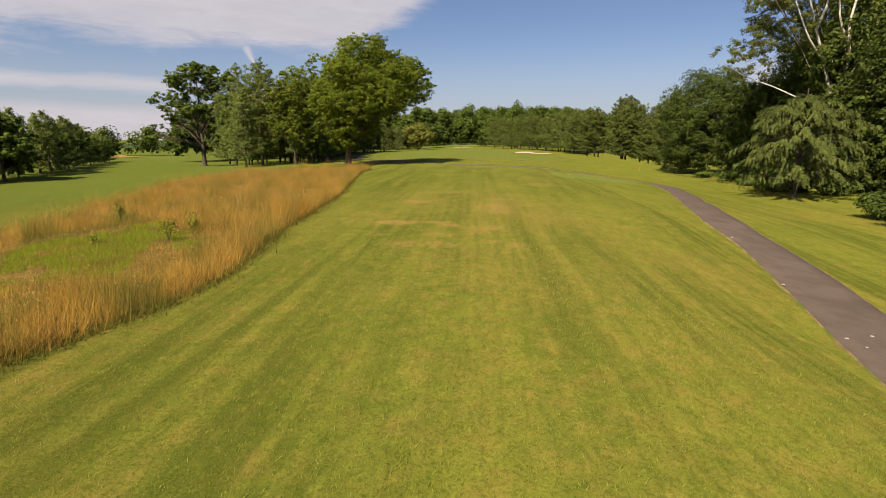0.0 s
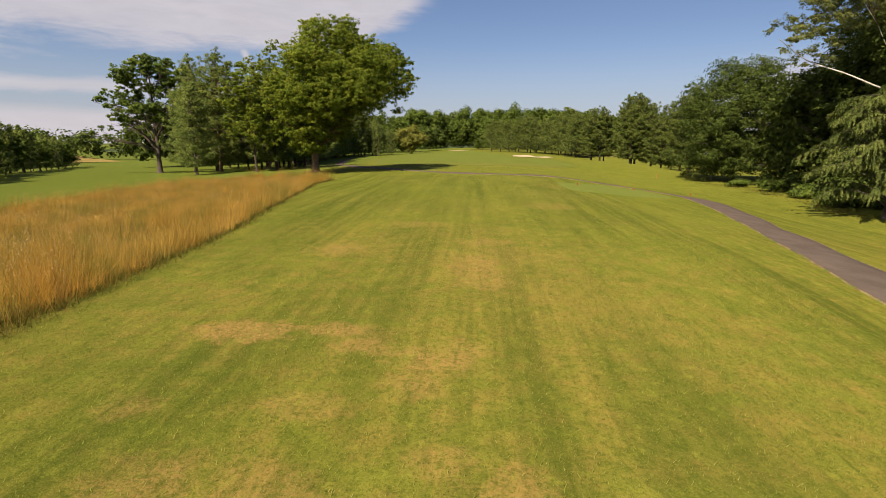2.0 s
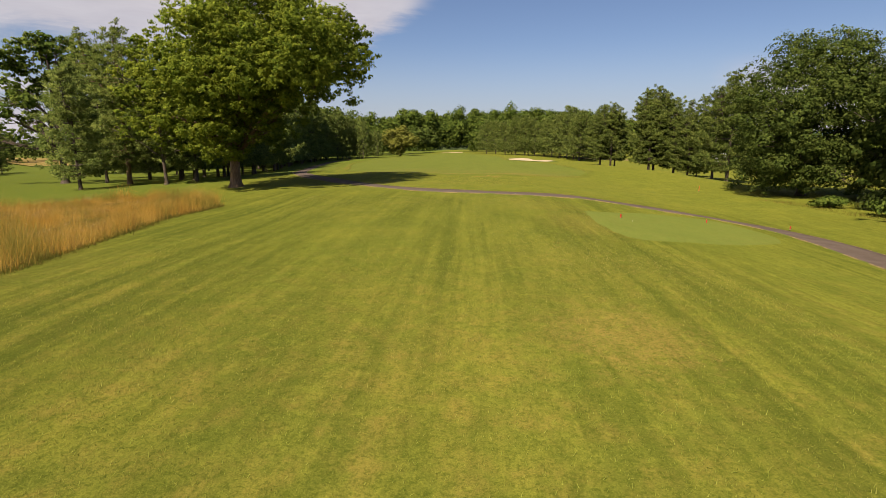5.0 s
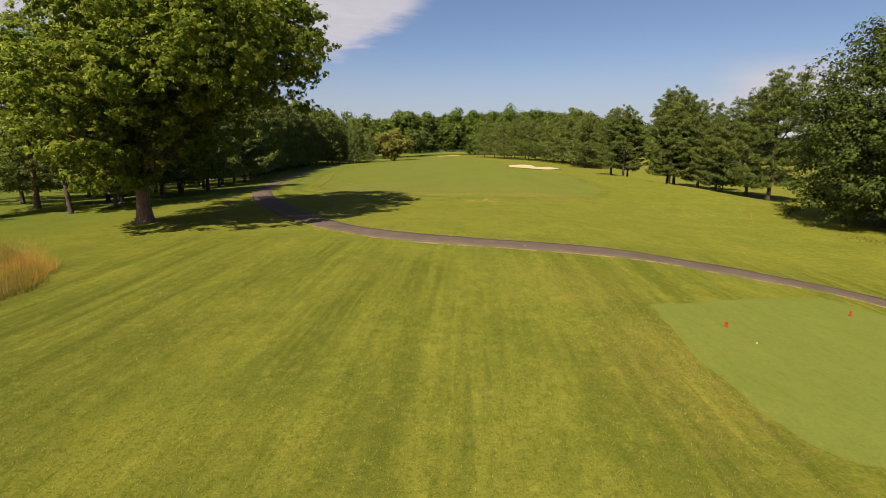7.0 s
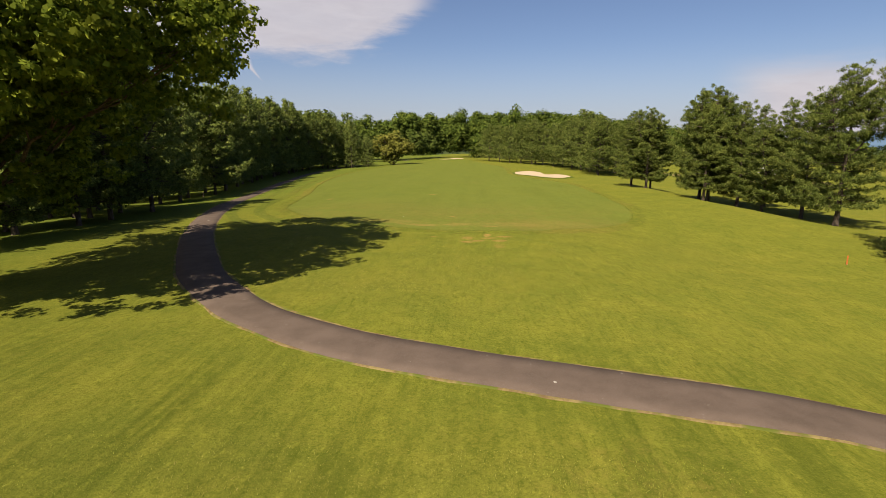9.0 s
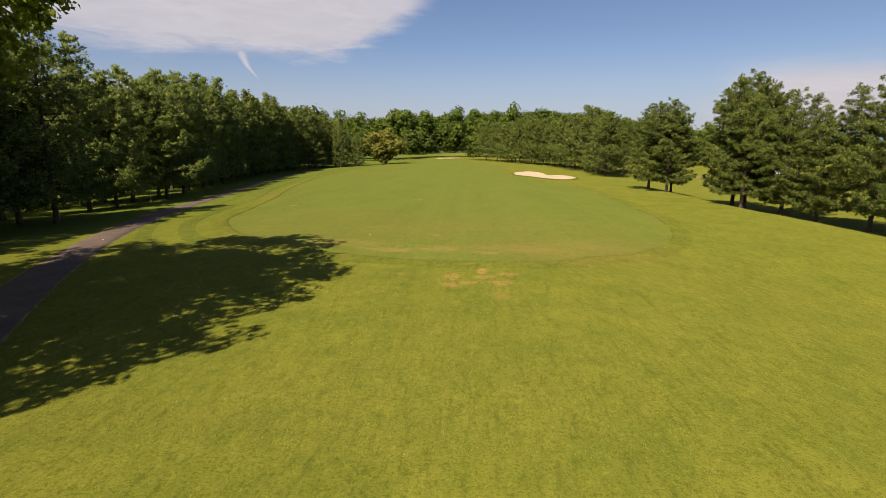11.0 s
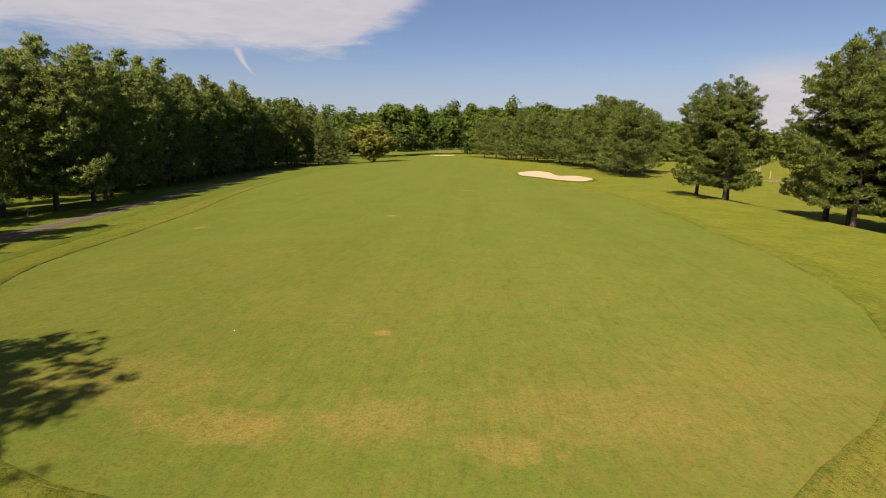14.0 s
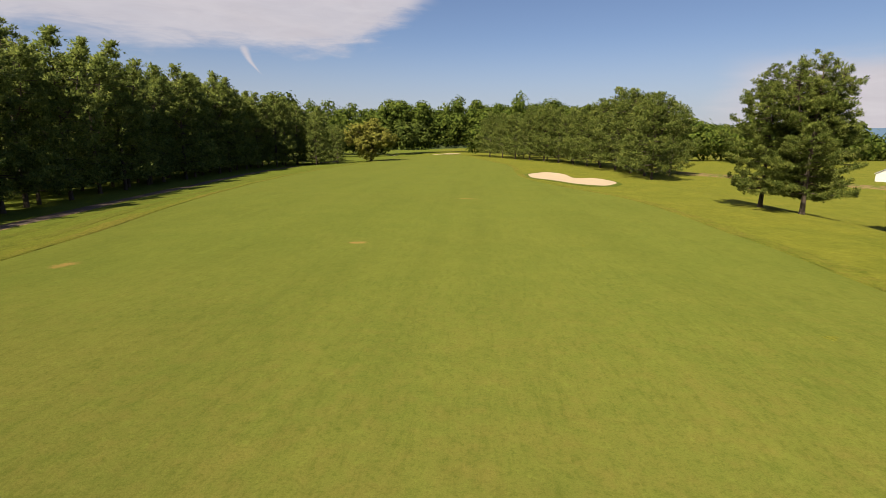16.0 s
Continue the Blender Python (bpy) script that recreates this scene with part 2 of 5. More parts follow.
def lawn(name, light, dark, dry, stripe=0.0, stripe_width=1.6, spots=(), grain=1.0, dryness=0.35, reach=0.0, west=False, tan=(0.300, 0.172, 0.058), dry_end=0.0):
    m, g = material(name)
    p = g.place()
    px, py, pz = g.axes(p)
    broad = g.noise(p, 0.055, 4.0, 0.6)
    mid = g.noise(p, 0.33, 5.0, 0.65)
    small = g.noise(p, 1.6, 3.0, 0.6)
    stretched = g.noise(g.scaled(p, (1.0, 0.35, 1.0)), 1.1, 4.0, 0.65)
    blade = g.noise(p, 38.0, 3.0, 0.75)
    tuft = g.noise(p, 12.0, 3.0, 0.7)
    c = g.mix(g.ramp(mid, 0.28, 0.72), tuple(0.7 * a + 0.3 * b for a, b in zip(dark, light)), light)
    c = g.mix(g.math("MULTIPLY", g.ramp(stretched, 0.42, 0.70), 0.30), c, dark)
    if dry_end:
        dryness = g.math("MULTIPLY", g.ramp(py, dry_end, dry_end - 35, 0.12, 1.0), dryness)
    c = g.mix(g.math("MULTIPLY", g.ramp(g.math("ADD", g.math("MULTIPLY", broad, 0.65), g.math("MULTIPLY", small, 0.35)), 0.40, 0.64), dryness), c, dry)
    c = g.mix(g.math("MULTIPLY", g.ramp(small, 0.44, 0.76), g.math("MULTIPLY", dryness, 0.55)), c, dry)
    if west:
        c = g.mix(g.ramp(px, -20.0, -34.0), c, g.mix(g.ramp(stretched, 0.3, 0.7), (0.085, 0.113, 0.018), (0.117, 0.138, 0.021)))
    if stripe:
        wide = g.noise(g.scaled(p, (1.0, 0.018, 0.0)), 0.62 * 1.5 / stripe_width, 2.0, 0.5)
        fine = g.noise(g.scaled(p, (1.0, 0.03, 0.0)), 2.1 * 1.5 / stripe_width, 2.0, 0.5)
        streak = g.math("ADD", g.math("MULTIPLY", g.ramp(wide, 0.43, 0.57), 0.5), g.math("MULTIPLY", g.ramp(fine, 0.42, 0.58), 0.5))
        fade = g.ramp(g.noise(g.scaled(p, (1.0, 0.35, 1.0)), 0.16, 3.0), 0.30, 0.62)
        if reach:
            fade = g.math("MULTIPLY", fade, g.math("MULTIPLY", g.ramp(py, reach, reach - 8), g.ramp(g.math("ABSOLUTE", px), 40.0, 20.0)))
        c = g.mix(g.math("MULTIPLY", g.math("MULTIPLY", streak, stripe), fade), c, tuple(v * 0.6 for v in dark))
    if spots:
        c = g.mix(dry_patches(g, px, py, p, spots), c, tan)
    # grass grain, with the shade between tufts and blades put into the colour
    deep = (dark[0] * 0.50, dark[1] * 0.56, dark[2] * 0.4)
    pale = tuple(min(1, v * 1.45) for v in light)
    fleck = g.noise(g.scaled(p, (1.0, 0.8, 1.0)), 4.5, 4.0, 0.7)
    thread = g.noise(g.scaled(p, (1.0, 0.14, 1.0)), 5.5, 3.0, 0.7)
    c = g.mix(g.math("MULTIPLY", g.ramp(thread, 0.50, 0.68), 0.34 * grain), c, deep)
    c = g.mix(g.math("MULTIPLY", g.ramp(fleck, 0.54, 0.70), 0.5 * grain), c, deep)
    c = g.mix(g.math("MULTIPLY", g.ramp(fleck, 0.46, 0.30), 0.35 * grain), c, pale)
    c = g.mix(g.math("MULTIPLY", g.ramp(tuft, 0.52, 0.36), 0.5 * grain), c, deep)
    lump = g.noise(g.scaled(p, (1.0, 0.7, 1.0)), 2.3, 3.0, 0.62)
    c = g.mix(g.math("MULTIPLY", g.ramp(lump, 0.50, 0.70), 0.24 * grain), c, tuple(0.5 * a + 0.5 * b for a, b in zip(deep, dark)))
    c = g.mix(g.math("MULTIPLY", g.ramp(lump, 0.48, 0.30), 0.14 * grain), c, pale)
    c = g.mix(g.math("MULTIPLY", g.ramp(blade, 0.52, 0.38), 0.36 * grain, clamp=True), c, deep)
    c = g.mix(g.math("MULTIPLY", g.ramp(blade, 0.52, 0.66), 0.28 * grain, clamp=True), c, pale)
    hgt = g.math("ADD", g.math("MULTIPLY", blade, 0.5), g.math("ADD", tuft, g.math("MULTIPLY", small, 0.8)))
    g.surface(c, 0.95, g.bump(hgt, 0.6 * grain, 0.05), 0.03, fibrous=0.5)
    return m


GRASS_LIGHT, GRASS_DARK, GRASS_DRY = (0.156, 0.154, 0.021), (0.089, 0.108, 0.015), (0.226, 0.156, 0.036)
rough_mat = lawn("rough_grass", GRASS_LIGHT, GRASS_DARK, GRASS_DRY, stripe=0.8, stripe_width=1.2, reach=82.0, dryness=0.8, dry_end=62.0, grain=1.0, west=True, spots=[
    (-3.7, 23.3, 1.0, 0.6, 0.9), (-1.8, 23.5, 0.9, 0.4, 0.75), (-1.1, 22.7, 0.7, 0.45, 0.7), (0.2, 22.2, 0.75, 0.5, 0.75), (0.7, 22.7, 0.6, 0.5, 0.5), (0.0, 21.3, 0.5, 0.5, 0.5), (1.2, 27.6, 0.8, 1.1, 0.5),
    (1.5, 18.7, 0.5, 0.7, 0.6), (0.6, 19.3, 0.45, 0.4, 0.5), (-1.4, 18.6, 0.7, 0.6, 0.5), (-2.7, 18.6, 0.6, 0.7, 0.55), (-4.0, 20.3, 0.5, 0.4, 0.4), (-1.5, 20.5, 0.8, 0.4, 0.4), (-3.9, 31.4, 0.9, 1.1, 0.6), (1.0, 29.2, 0.8, 1.6, 0.65), (1.3, 32.6, 1.0, 0.8, 0.5), (-1.6, 36.9, 1.8, 0.8, 0.4), (5.4, 44.6, 1.6, 1.8, 0.35),
    (2.85, 98.5, 0.42, 0.75, 0.8), (2.85, 96.9, 0.5, 0.4, 0.9), (3.6, 97.4, 0.6, 0.3, 0.8), (4.3, 99.6, 0.32, 0.7, 0.95), (4.45, 98.4, 0.5, 0.35, 0.8), (5.15, 97.4, 0.5, 0.5, 0.85), (5.5, 99.0, 0.55, 0.4, 0.85), (5.0, 95.4, 0.4, 0.7, 0.45), (0.4, 98.7, 0.3, 0.25, 0.6),
    (1.6, 30.5, 2.2, 1.6, 0.25), (8.2, 61.0, 2.4, 4.5, 0.2), (7.0, 68.0, 2.6, 4.0, 0.15)])
fairway_mat = lawn("fairway_turf", (0.120, 0.134, 0.023), (0.097, 0.119, 0.020), (0.170, 0.128, 0.033), stripe=0.22, stripe_width=4.0, grain=0.65, dryness=0.55, dry_end=138.0,
                   spots=[(-2.8, 104.9, 0.5, 0.4, 0.5), (-1.0, 104.7, 1.6, 0.7, 0.5), (-4.5, 106.6, 3.2, 1.4, 0.30), (2.0, 105.2, 1.6, 1.0, 0.4), (4.7, 104.2, 1.0, 0.5, 0.45), (6.5, 105.8, 3.4, 1.4, 0.26), (12.0, 108.6, 3.0, 1.6, 0.16), (1.3, 110.2, 0.3, 0.25, 0.9), (-3.2, 141.4, 0.55, 0.4, 0.9), (-17.6, 134.9, 0.5, 0.8, 0.8), (3.5, 168.0, 1.2, 0.6, 0.5)])
cut_mat = lawn("first_cut", (0.140, 0.145, 0.020), (0.078, 0.098, 0.013), (0.205, 0.145, 0.036), grain=1.2, dryness=0.5)
band_mat = lawn("mown_band", (0.114, 0.126, 0.018), (0.066, 0.088, 0.012), (0.178, 0.150, 0.036), grain=1.0, dryness=0.3)
tee_mat = lawn("tee_turf", (0.118, 0.136, 0.026), (0.100, 0.122, 0.023), (0.145, 0.128, 0.032), stripe=0.12, stripe_width=2.5, grain=0.4, dryness=0.25)
line_mat = lawn("mowing_line", (0.124, 0.134, 0.020), (0.066, 0.084, 0.012), (0.170, 0.130, 0.034), grain=1.2, dryness=0.4)
edge_mat = lawn("rough_edge", (0.098, 0.124, 0.018), (0.045, 0.072, 0.011), (0.161, 0.133, 0.035), grain=1.2, dryness=0.35)

asphalt, g = material("asphalt")
p = g.place()
grit, worn, pale = g.noise(p, 40.0, 3.0, 0.7), g.noise(p, 0.8, 4.0, 0.6), g.noise(p, 3.0, 5.0, 0.7)
c = g.mix(g.ramp(worn, 0.3, 0.7), (0.090, 0.067, 0.053), (0.120, 0.090, 0.072))
c = g.mix(g.math("MULTIPLY", g.ramp(grit, 0.45, 0.75), 0.5), c, (0.154, 0.134, 0.121))
c = g.mix(g.math("MULTIPLY", g.ramp(pale, 0.66, 0.72), 0.6), c, (0.243, 0.219, 0.178))
g.surface(c, 1.0, g.bump(grit, 0.35, 0.006), 0.03)

soil, g = material("dry_soil_edge")
p = g.place()
c = g.mix(g.ramp(g.noise(p, 3.0, 5.0, 0.7), 0.35, 0.65), (0.130, 0.089, 0.041), (0.219, 0.170, 0.069))
c = g.mix(g.ramp(g.noise(p, 1.1, 4.0), 0.45, 0.6), c, (0.097, 0.113, 0.020))
g.surface(c, 0.95, g.bump(g.noise(p, 12.0), 0.6, 0.03), 0.1)

sand, g = material("bunker_sand")
p = g.place()
c = g.mix(g.noise(p, 0.9, 4.0), (0.405, 0.316, 0.211), (0.486, 0.389, 0.267))
g.surface(c, 0.95, g.bump(g.noise(g.scaled(p, (1, 6, 1)), 3.0), 0.5, 0.03), 0.1)

# ---------------------------------------------------------------- ground
def spread(*stretches):
    out = []
    for a, b, step in stretches:
        out += list(np.arange(a, b, step))
    return np.array(out + [stretches[-1][1]])


gx = spread((-3000, -400, 200), (-400, -120, 20), (-120, -60, 4), (-60, 60, 1.5), (60, 120, 5), (120, 400, 25), (400, 3000, 200))
gy = spread((-400, -40, 30), (-40, -6, 4), (-6, 120, 1.5), (120, 300, 3), (300, 520, 8), (520, 1000, 60), (1000, 4000, 300))
GX, GY = np.meshgrid(gx, gy)
GV = np.stack([GX, GY, height(GX, GY)], -1).reshape(-1, 3)
w = len(gx)
GF = [(i * w + j, i * w + j + 1, (i + 1) * w + j + 1, (i + 1) * w + j) for i in range(len(gy) - 1) for j in range(w - 1)]
tagged(mesh_object("ground", GV, GF, rough_mat, smooth_shade=True), "mown rough grass with faint stripes and dry patches", "ground", "", "structure")

# cart path
PATH = [(0.5, -16), (4.0, -6), (7.2, 3), (9.5, 9.5), (10.6, 13), (11.9, 17), (12.9, 21), (13.8, 25.5), (14.6, 30.5), (15.9, 36), (17.5, 41.4), (19.1, 47), (20.5, 52), (21.5, 56.5), (22.3, 60.6), (22.8, 65), (22.5, 69.6), (20.8, 72.7), (17.4, 74.0), (13.4, 74.7), (9.2, 75.0), (5.8, 75.7), (2.2, 76.7), (-0.8, 77.8),
        (-3.7, 79.5), (-6.6, 81.8), (-10.9, 87.0), (-14.2, 92.6), (-18.0, 99.5), (-21.4, 106.8), (-24.8, 115), (-28.8, 126), (-32.6, 139), (-35.6, 152.5), (-38.6, 165), (-45.6, 195), (-54, 238), (-56, 285), (-54, 330)]
line = spline(PATH, 0.8)
nrm = sides(line)
rng = np.random.default_rng(3)
HALF = np.interp(line[:, 1], [60, 74], [1.29, 1.16])
wig = np.interp(np.arange(len(line)), np.arange(0, len(line) + 6, 3), rng.normal(0, 0.05, len(np.arange(0, len(line) + 6, 3))))
rows = []
for i, (c0, n0) in enumerate(zip(line, nrm)):
    row = []
    for u, up in ((-1.0, -0.04), (-0.97, 0.02), (-0.5, 0.035), (0.0, 0.045), (0.5, 0.035), (0.97, 0.02), (1.0, -0.04)):
        q = c0 + n0 * (u * HALF[i] + (wig[i] if abs(u) > 0.9 else 0))
        row.append((q[0], q[1], up))
    rows.append(row)
sheet("cart_path", rows, asphalt, 0.015, "structure", "worn grey-brown asphalt cart path curving through grass", "path")
for s in (-1, 1):
    rows = []
    for i, (c0, n0) in enumerate(zip(line, nrm)):
        o = 0.10 + 0.12 * rng.random()
        rows.append([(*(c0 + n0 * s * (HALF[i] - 0.06 + k * o)), up) for k, up in ((0, -0.01), (0.5, 0.035), (1.0, -0.02))])
    if s > 0:
        rows = [r[::-1] for r in rows]
    sheet("path_edge", rows, soil, 0.012, "structure", "dry bare soil strip along the path", "path edge")

# fairway
FW_Y = [101.7, 102.6, 104.2, 108, 114, 122, 134, 148, 170, 205, 230, 260, 300, 350, 395]
FW_L = [2.0, -3.1, -6.2, -10.8, -15.4, -19.2, -22.0, -24.6, -29.6, -35.5, -37.5, -37.0, -32.0, -28.0, -26.0]
FW_R = [6.0, 8.6, 10.6, 14.8, 19.0, 21.2, 22.4, 22.9, 22.2, 13.8, 13.4, 14.0, 8.0, 2.0, -2.0]
left_line = spline(list(zip(FW_L, FW_Y)), 1.5)
right_line = spline(list(zip(FW_R, FW_Y)), 1.5)
ys = np.concatenate([np.linspace(101.7, 104, 6), np.arange(104.6, 124, 1.2), np.arange(124, 395, 3)])
fl = np.interp(ys, left_line[:, 1], left_line[:, 0])
fr = np.interp(ys, right_line[:, 1], right_line[:, 0])
rows = [[(a + (b - a) * k / 24, y, 0) for k in range(25)] for a, b, y in zip(fl, fr, ys)]
sheet("fairway", rows, fairway_mat, 0.02, "structure", "closely mown olive-green fairway turf with small divots", "fairway")
# taller collar of first cut round the fairway, and mown bands outside it
rim = np.concatenate([left_line[::-1], right_line])
rn = sides(rim)
edge = np.random.default_rng(17)
rows = []
for q, n0 in zip(rim, rn):
    k = edge.normal(0, 0.05)
    rows.append([(*(q + n0 * d), up) for d, up in ((0.07 + k * 0.5, -0.006), (0.02 + k * 0.5, 0.04), (-0.4, 0.045), (-1.0 + k, 0.01), (-1.5 + 4 * k, -0.03))])
sheet("first_cut", rows, cut_mat, 0.02, "structure", "strip of taller first-cut grass round the fairway", "grass strip")
for a, b in ((-2.6, -3.9), (-5.3, -6.6)):
    rows = []
    for q, n0 in zip(left_line[left_line[:, 1] > 107], sides(left_line)[left_line[:, 1] > 107]):
        k = edge.normal(0, 0.06)
        rows.append([(*(q - n0 * d), up) for d, up in ((a + k, -0.01), (a - 0.25, 0.008), (b + 0.25, 0.008), (b + k, -0.01))])
    sheet("mown_band", rows, band_mat, 0.004, "structure", "darker mown band of grass beside the fairway", "grass strip")

# thin dark mowing edges: at the rim of the fairway and along the outer cut on the west
for base_line, d0, lift in ((rim, 0.0, 0.062), (left_line[left_line[:, 1] > 109][::-1], -2.5, 0.012)):
    rows = []
    for q, n0 in zip(base_line, sides(base_line)):
        k = edge.normal(0, 0.03)
        rows.append([(*(q + n0 * (d0 + d)), up) for d, up in ((0.03 + k, -0.03), (0.0 + k, 0.004), (-0.08, 0.006), (-0.18 + k, -0.03))])
    sheet("mowing_edge", rows, line_mat, lift, "structure", "thin dark edge of longer grass along a mowing line", "grass edge")

# tee
TEE = [(9.4, 65.8), (13.0, 67.7), (17.6, 70.3), (18.9, 69.7), (19.6, 67.5), (19.8, 65.0), (18.5, 62.3), (16.7, 60.6), (13.5, 58.6), (10.7, 57.2), (9.5, 57.7), (9.1, 61.0)]
tc = np.mean(TEE, 0)
ring = spline(TEE + TEE[:1], 0.6)
rows = [[(*(tc + (q - tc) * k), up) for k, up in ((0.0, 0.10), (0.3, 0.10), (0.6, 0.10), (0.9, 0.09), (0.98, 0.06), (1.05 + 0.03 * edge.random(), -0.04))] for q in ring]
sheet("tee_box", [r[::-1] for r in rows], tee_mat, 0.03, "structure", "smooth blue-green closely mown tee", "tee")


def bunker(points, name_label, lip=0.10):
    """Sand in a shallow bowl with a turf lip."""
    c0 = np.mean(points, 0)
    ring = spline(points + points[:1], 0.8)
    rows = [[(*(c0 + (q - c0) * k), up) for k, up in ((0.0, -0.01), (0.4, 0.0), (0.75, 0.03), (0.93, 0.05), (1.0, 0.08))] for q in ring]
    ob = sheet("bunker", [r[::-1] for r in rows], sand, 0.05, "", name_label, "bunker")
    rows = [[(*(c0 + (q - c0) * k), up) for k, up in ((0.995, 0.08), (1.005, lip), (1.03, lip), (1.10, -0.02))] for q in ring]
    rim_ob = sheet("lip", [r[::-1] for r in rows], edge_mat, 0.05, "", "turf lip")
    rim_ob.parent = ob
    return ob


bunker([(15.0, 216), (18.8, 222), (22.4, 216.5), (23.3, 209), (27.0, 208.6), (28.6, 200), (25.0, 191.5), (20.5, 192.8), (17.6, 201.5), (15.0, 207)], "pale sand bunker with a kidney outline beside the fairway")
bunker([(-21, 405), (-15, 409), (-7, 411), (-4, 405), (-8, 398), (-15, 400)], "small pale sand bunker in front of the far green")
bunker([(-52, 408), (-46, 413), (-41, 410), (-44, 404)], "small pale sand bunker beside the far green")

# ---------------------------------------------------------------- foliage and bark
def leaf_material(name, base, bright, dark, translucent=0.3, roughness=0.55):
    m, g = material(name)
    island = g.node("ShaderNodeNewGeometry").outputs["Random Per Island"]
    tree = g.node("ShaderNodeObjectInfo").outputs["Random"]
    blot = g.noise(g.place(), 0.6, 2.0)
    c = g.mix(g.ramp(island, 0.0, 1.0), dark, base)
    c = g.mix(g.math("MULTIPLY", g.ramp(g.math("ADD", blot, g.math("MULTIPLY", island, 0.3)), 0.52, 0.85), 0.9), c, bright)
    c = g.mix(g.math("MULTIPLY", tree, 0.3), c, tuple(v * 0.66 for v in base))
    g.surface(c, 0.75, None, 0.06, translucent)
    return m


def bark_material(name, a, b, ring=1.0):
    m, g = material(name)
    p = g.place()
    grain = g.noise(g.scaled(p, (9, 9, 1.6)), 1.4, 5.0, 0.7)
    c = g.mix(g.ramp(grain, 0.35, 0.65), a, b)
    c = g.mix(g.math("MULTIPLY", g.ramp(g.noise(p, 1.2), 0.5, 0.75), 0.5), c, tuple(v * 0.5 for v in a))
    g.surface(c, 0.9, g.bump(grain, 0.7, 0.04), 0.15)
    return m


leaf_gold = leaf_material("leaf_yellow_green", (0.220, 0.275, 0.032), (0.345, 0.375, 0.046), (0.120, 0.172, 0.024), 0.7)
leaf_mid = leaf_material("leaf_green", (0.105, 0.150, 0.024), (0.160, 0.195, 0.032), (0.058, 0.094, 0.016), 0.36)
leaf_dark = leaf_material("leaf_dark_green", (0.084, 0.118, 0.022), (0.135, 0.165, 0.034), (0.047, 0.072, 0.014), 0.34)
leaf_birch = leaf_material("leaf_grey_green", (0.195, 0.215, 0.058), (0.290, 0.300, 0.090), (0.110, 0.130, 0.034), 0.5)
leaf_olive = leaf_material("leaf_olive", (0.265, 0.265, 0.05), (0.34, 0.32, 0.07), (0.18, 0.195, 0.036), 0.42)
needle_mat = leaf_material("pine_needles", (0.168, 0.212, 0.047), (0.275, 0.310, 0.074), (0.090, 0.124, 0.028), 0.38, 0.5)
needle_dark = leaf_material("pine_needles_deep", (0.180, 0.230, 0.054), (0.295, 0.335, 0.082), (0.096, 0.134, 0.034), 0.42, 0.5)
spruce_mat = leaf_material("spruce_needles", (0.170, 0.208, 0.050), (0.265, 0.300, 0.076), (0.078, 0.106, 0.028), 0.36, 0.5)
bark = bark_material("bark_brown", (0.125, 0.080, 0.048), (0.25, 0.170, 0.105))
bark_dark = bark_material("bark_dark", (0.055, 0.042, 0.033), (0.115, 0.09, 0.07))
bark_pale = bark_material("bark_pale", (0.42, 0.37, 0.30), (0.66, 0.61, 0.53))


def unit(v):
    return v / np.maximum(np.linalg.norm(v, axis=-1, keepdims=True), 1e-9)


def blades(c, axis, normal, length, width, fold=0.18):
    """Leaf-shaped quads: base, side, tip, side; the sides folded up a little."""
    axis, normal = unit(axis), unit(normal)
    side = unit(np.cross(axis, normal))
    up = np.cross(side, axis)
    length, width = np.reshape(length, (-1, 1)), np.reshape(width, (-1, 1))
    a = c - axis * length * 0.5
    b = c + axis * length * 0.5
    mid = c + up * width * fold
    return np.stack([a, mid + side * width * 0.5, b, mid - side * width * 0.5], 1)


def tubes(lines, ring=6):
    """Vertices and faces of tapered tubes from (points, radii)."""
    verts, faces = [], []
    for pts, radii in lines:
        pts = np.asarray(pts, float)
        d = unit(np.gradient(pts, axis=0))
        ref = np.where(np.abs(d[:, 2:3]) > 0.9, np.array([[1.0, 0, 0]]), np.array([[0, 0, 1.0]]))
        u = unit(np.cross(d, ref))
        v = np.cross(d, u)
        start = len(verts)
        for i in range(len(pts)):
            for k in range(ring):
                a = 2 * math.pi * k / ring
                verts.append(pts[i] + (u[i] * math.cos(a) + v[i] * math.sin(a)) * radii[i])
        for i in range(len(pts) - 1):
            for k in range(ring):
                o, q = start + i * ring, (k + 1) % ring
                faces.append((o + k, o + q, o + ring + q, o + ring + k))
        faces.append(tuple(start + (len(pts) - 1) * ring + k for k in range(ring)))
    return verts, faces


def root_of(name, label, category="tree", group=""):
    return tagged(new(name), label, category, group)


def trunk_line(h, r, rng, lean=0.03, flare=1.7):
    z = np.array([-0.3, 0.0, 0.15, 0.5, 1.2, *np.linspace(2.4, h, 8)])
    rad = r * (1 - 0.8 * np.clip(z / h, 0, 1)) * (1 + (flare - 1) * np.exp(-np.clip(z, 0, None) / 0.35))
    off = np.cumsum(rng.normal(0, lean, (len(z), 2)) * np.gradient(z)[:, None], axis=0)
    off -= off[1]
    return np.column_stack([off, z]), rad


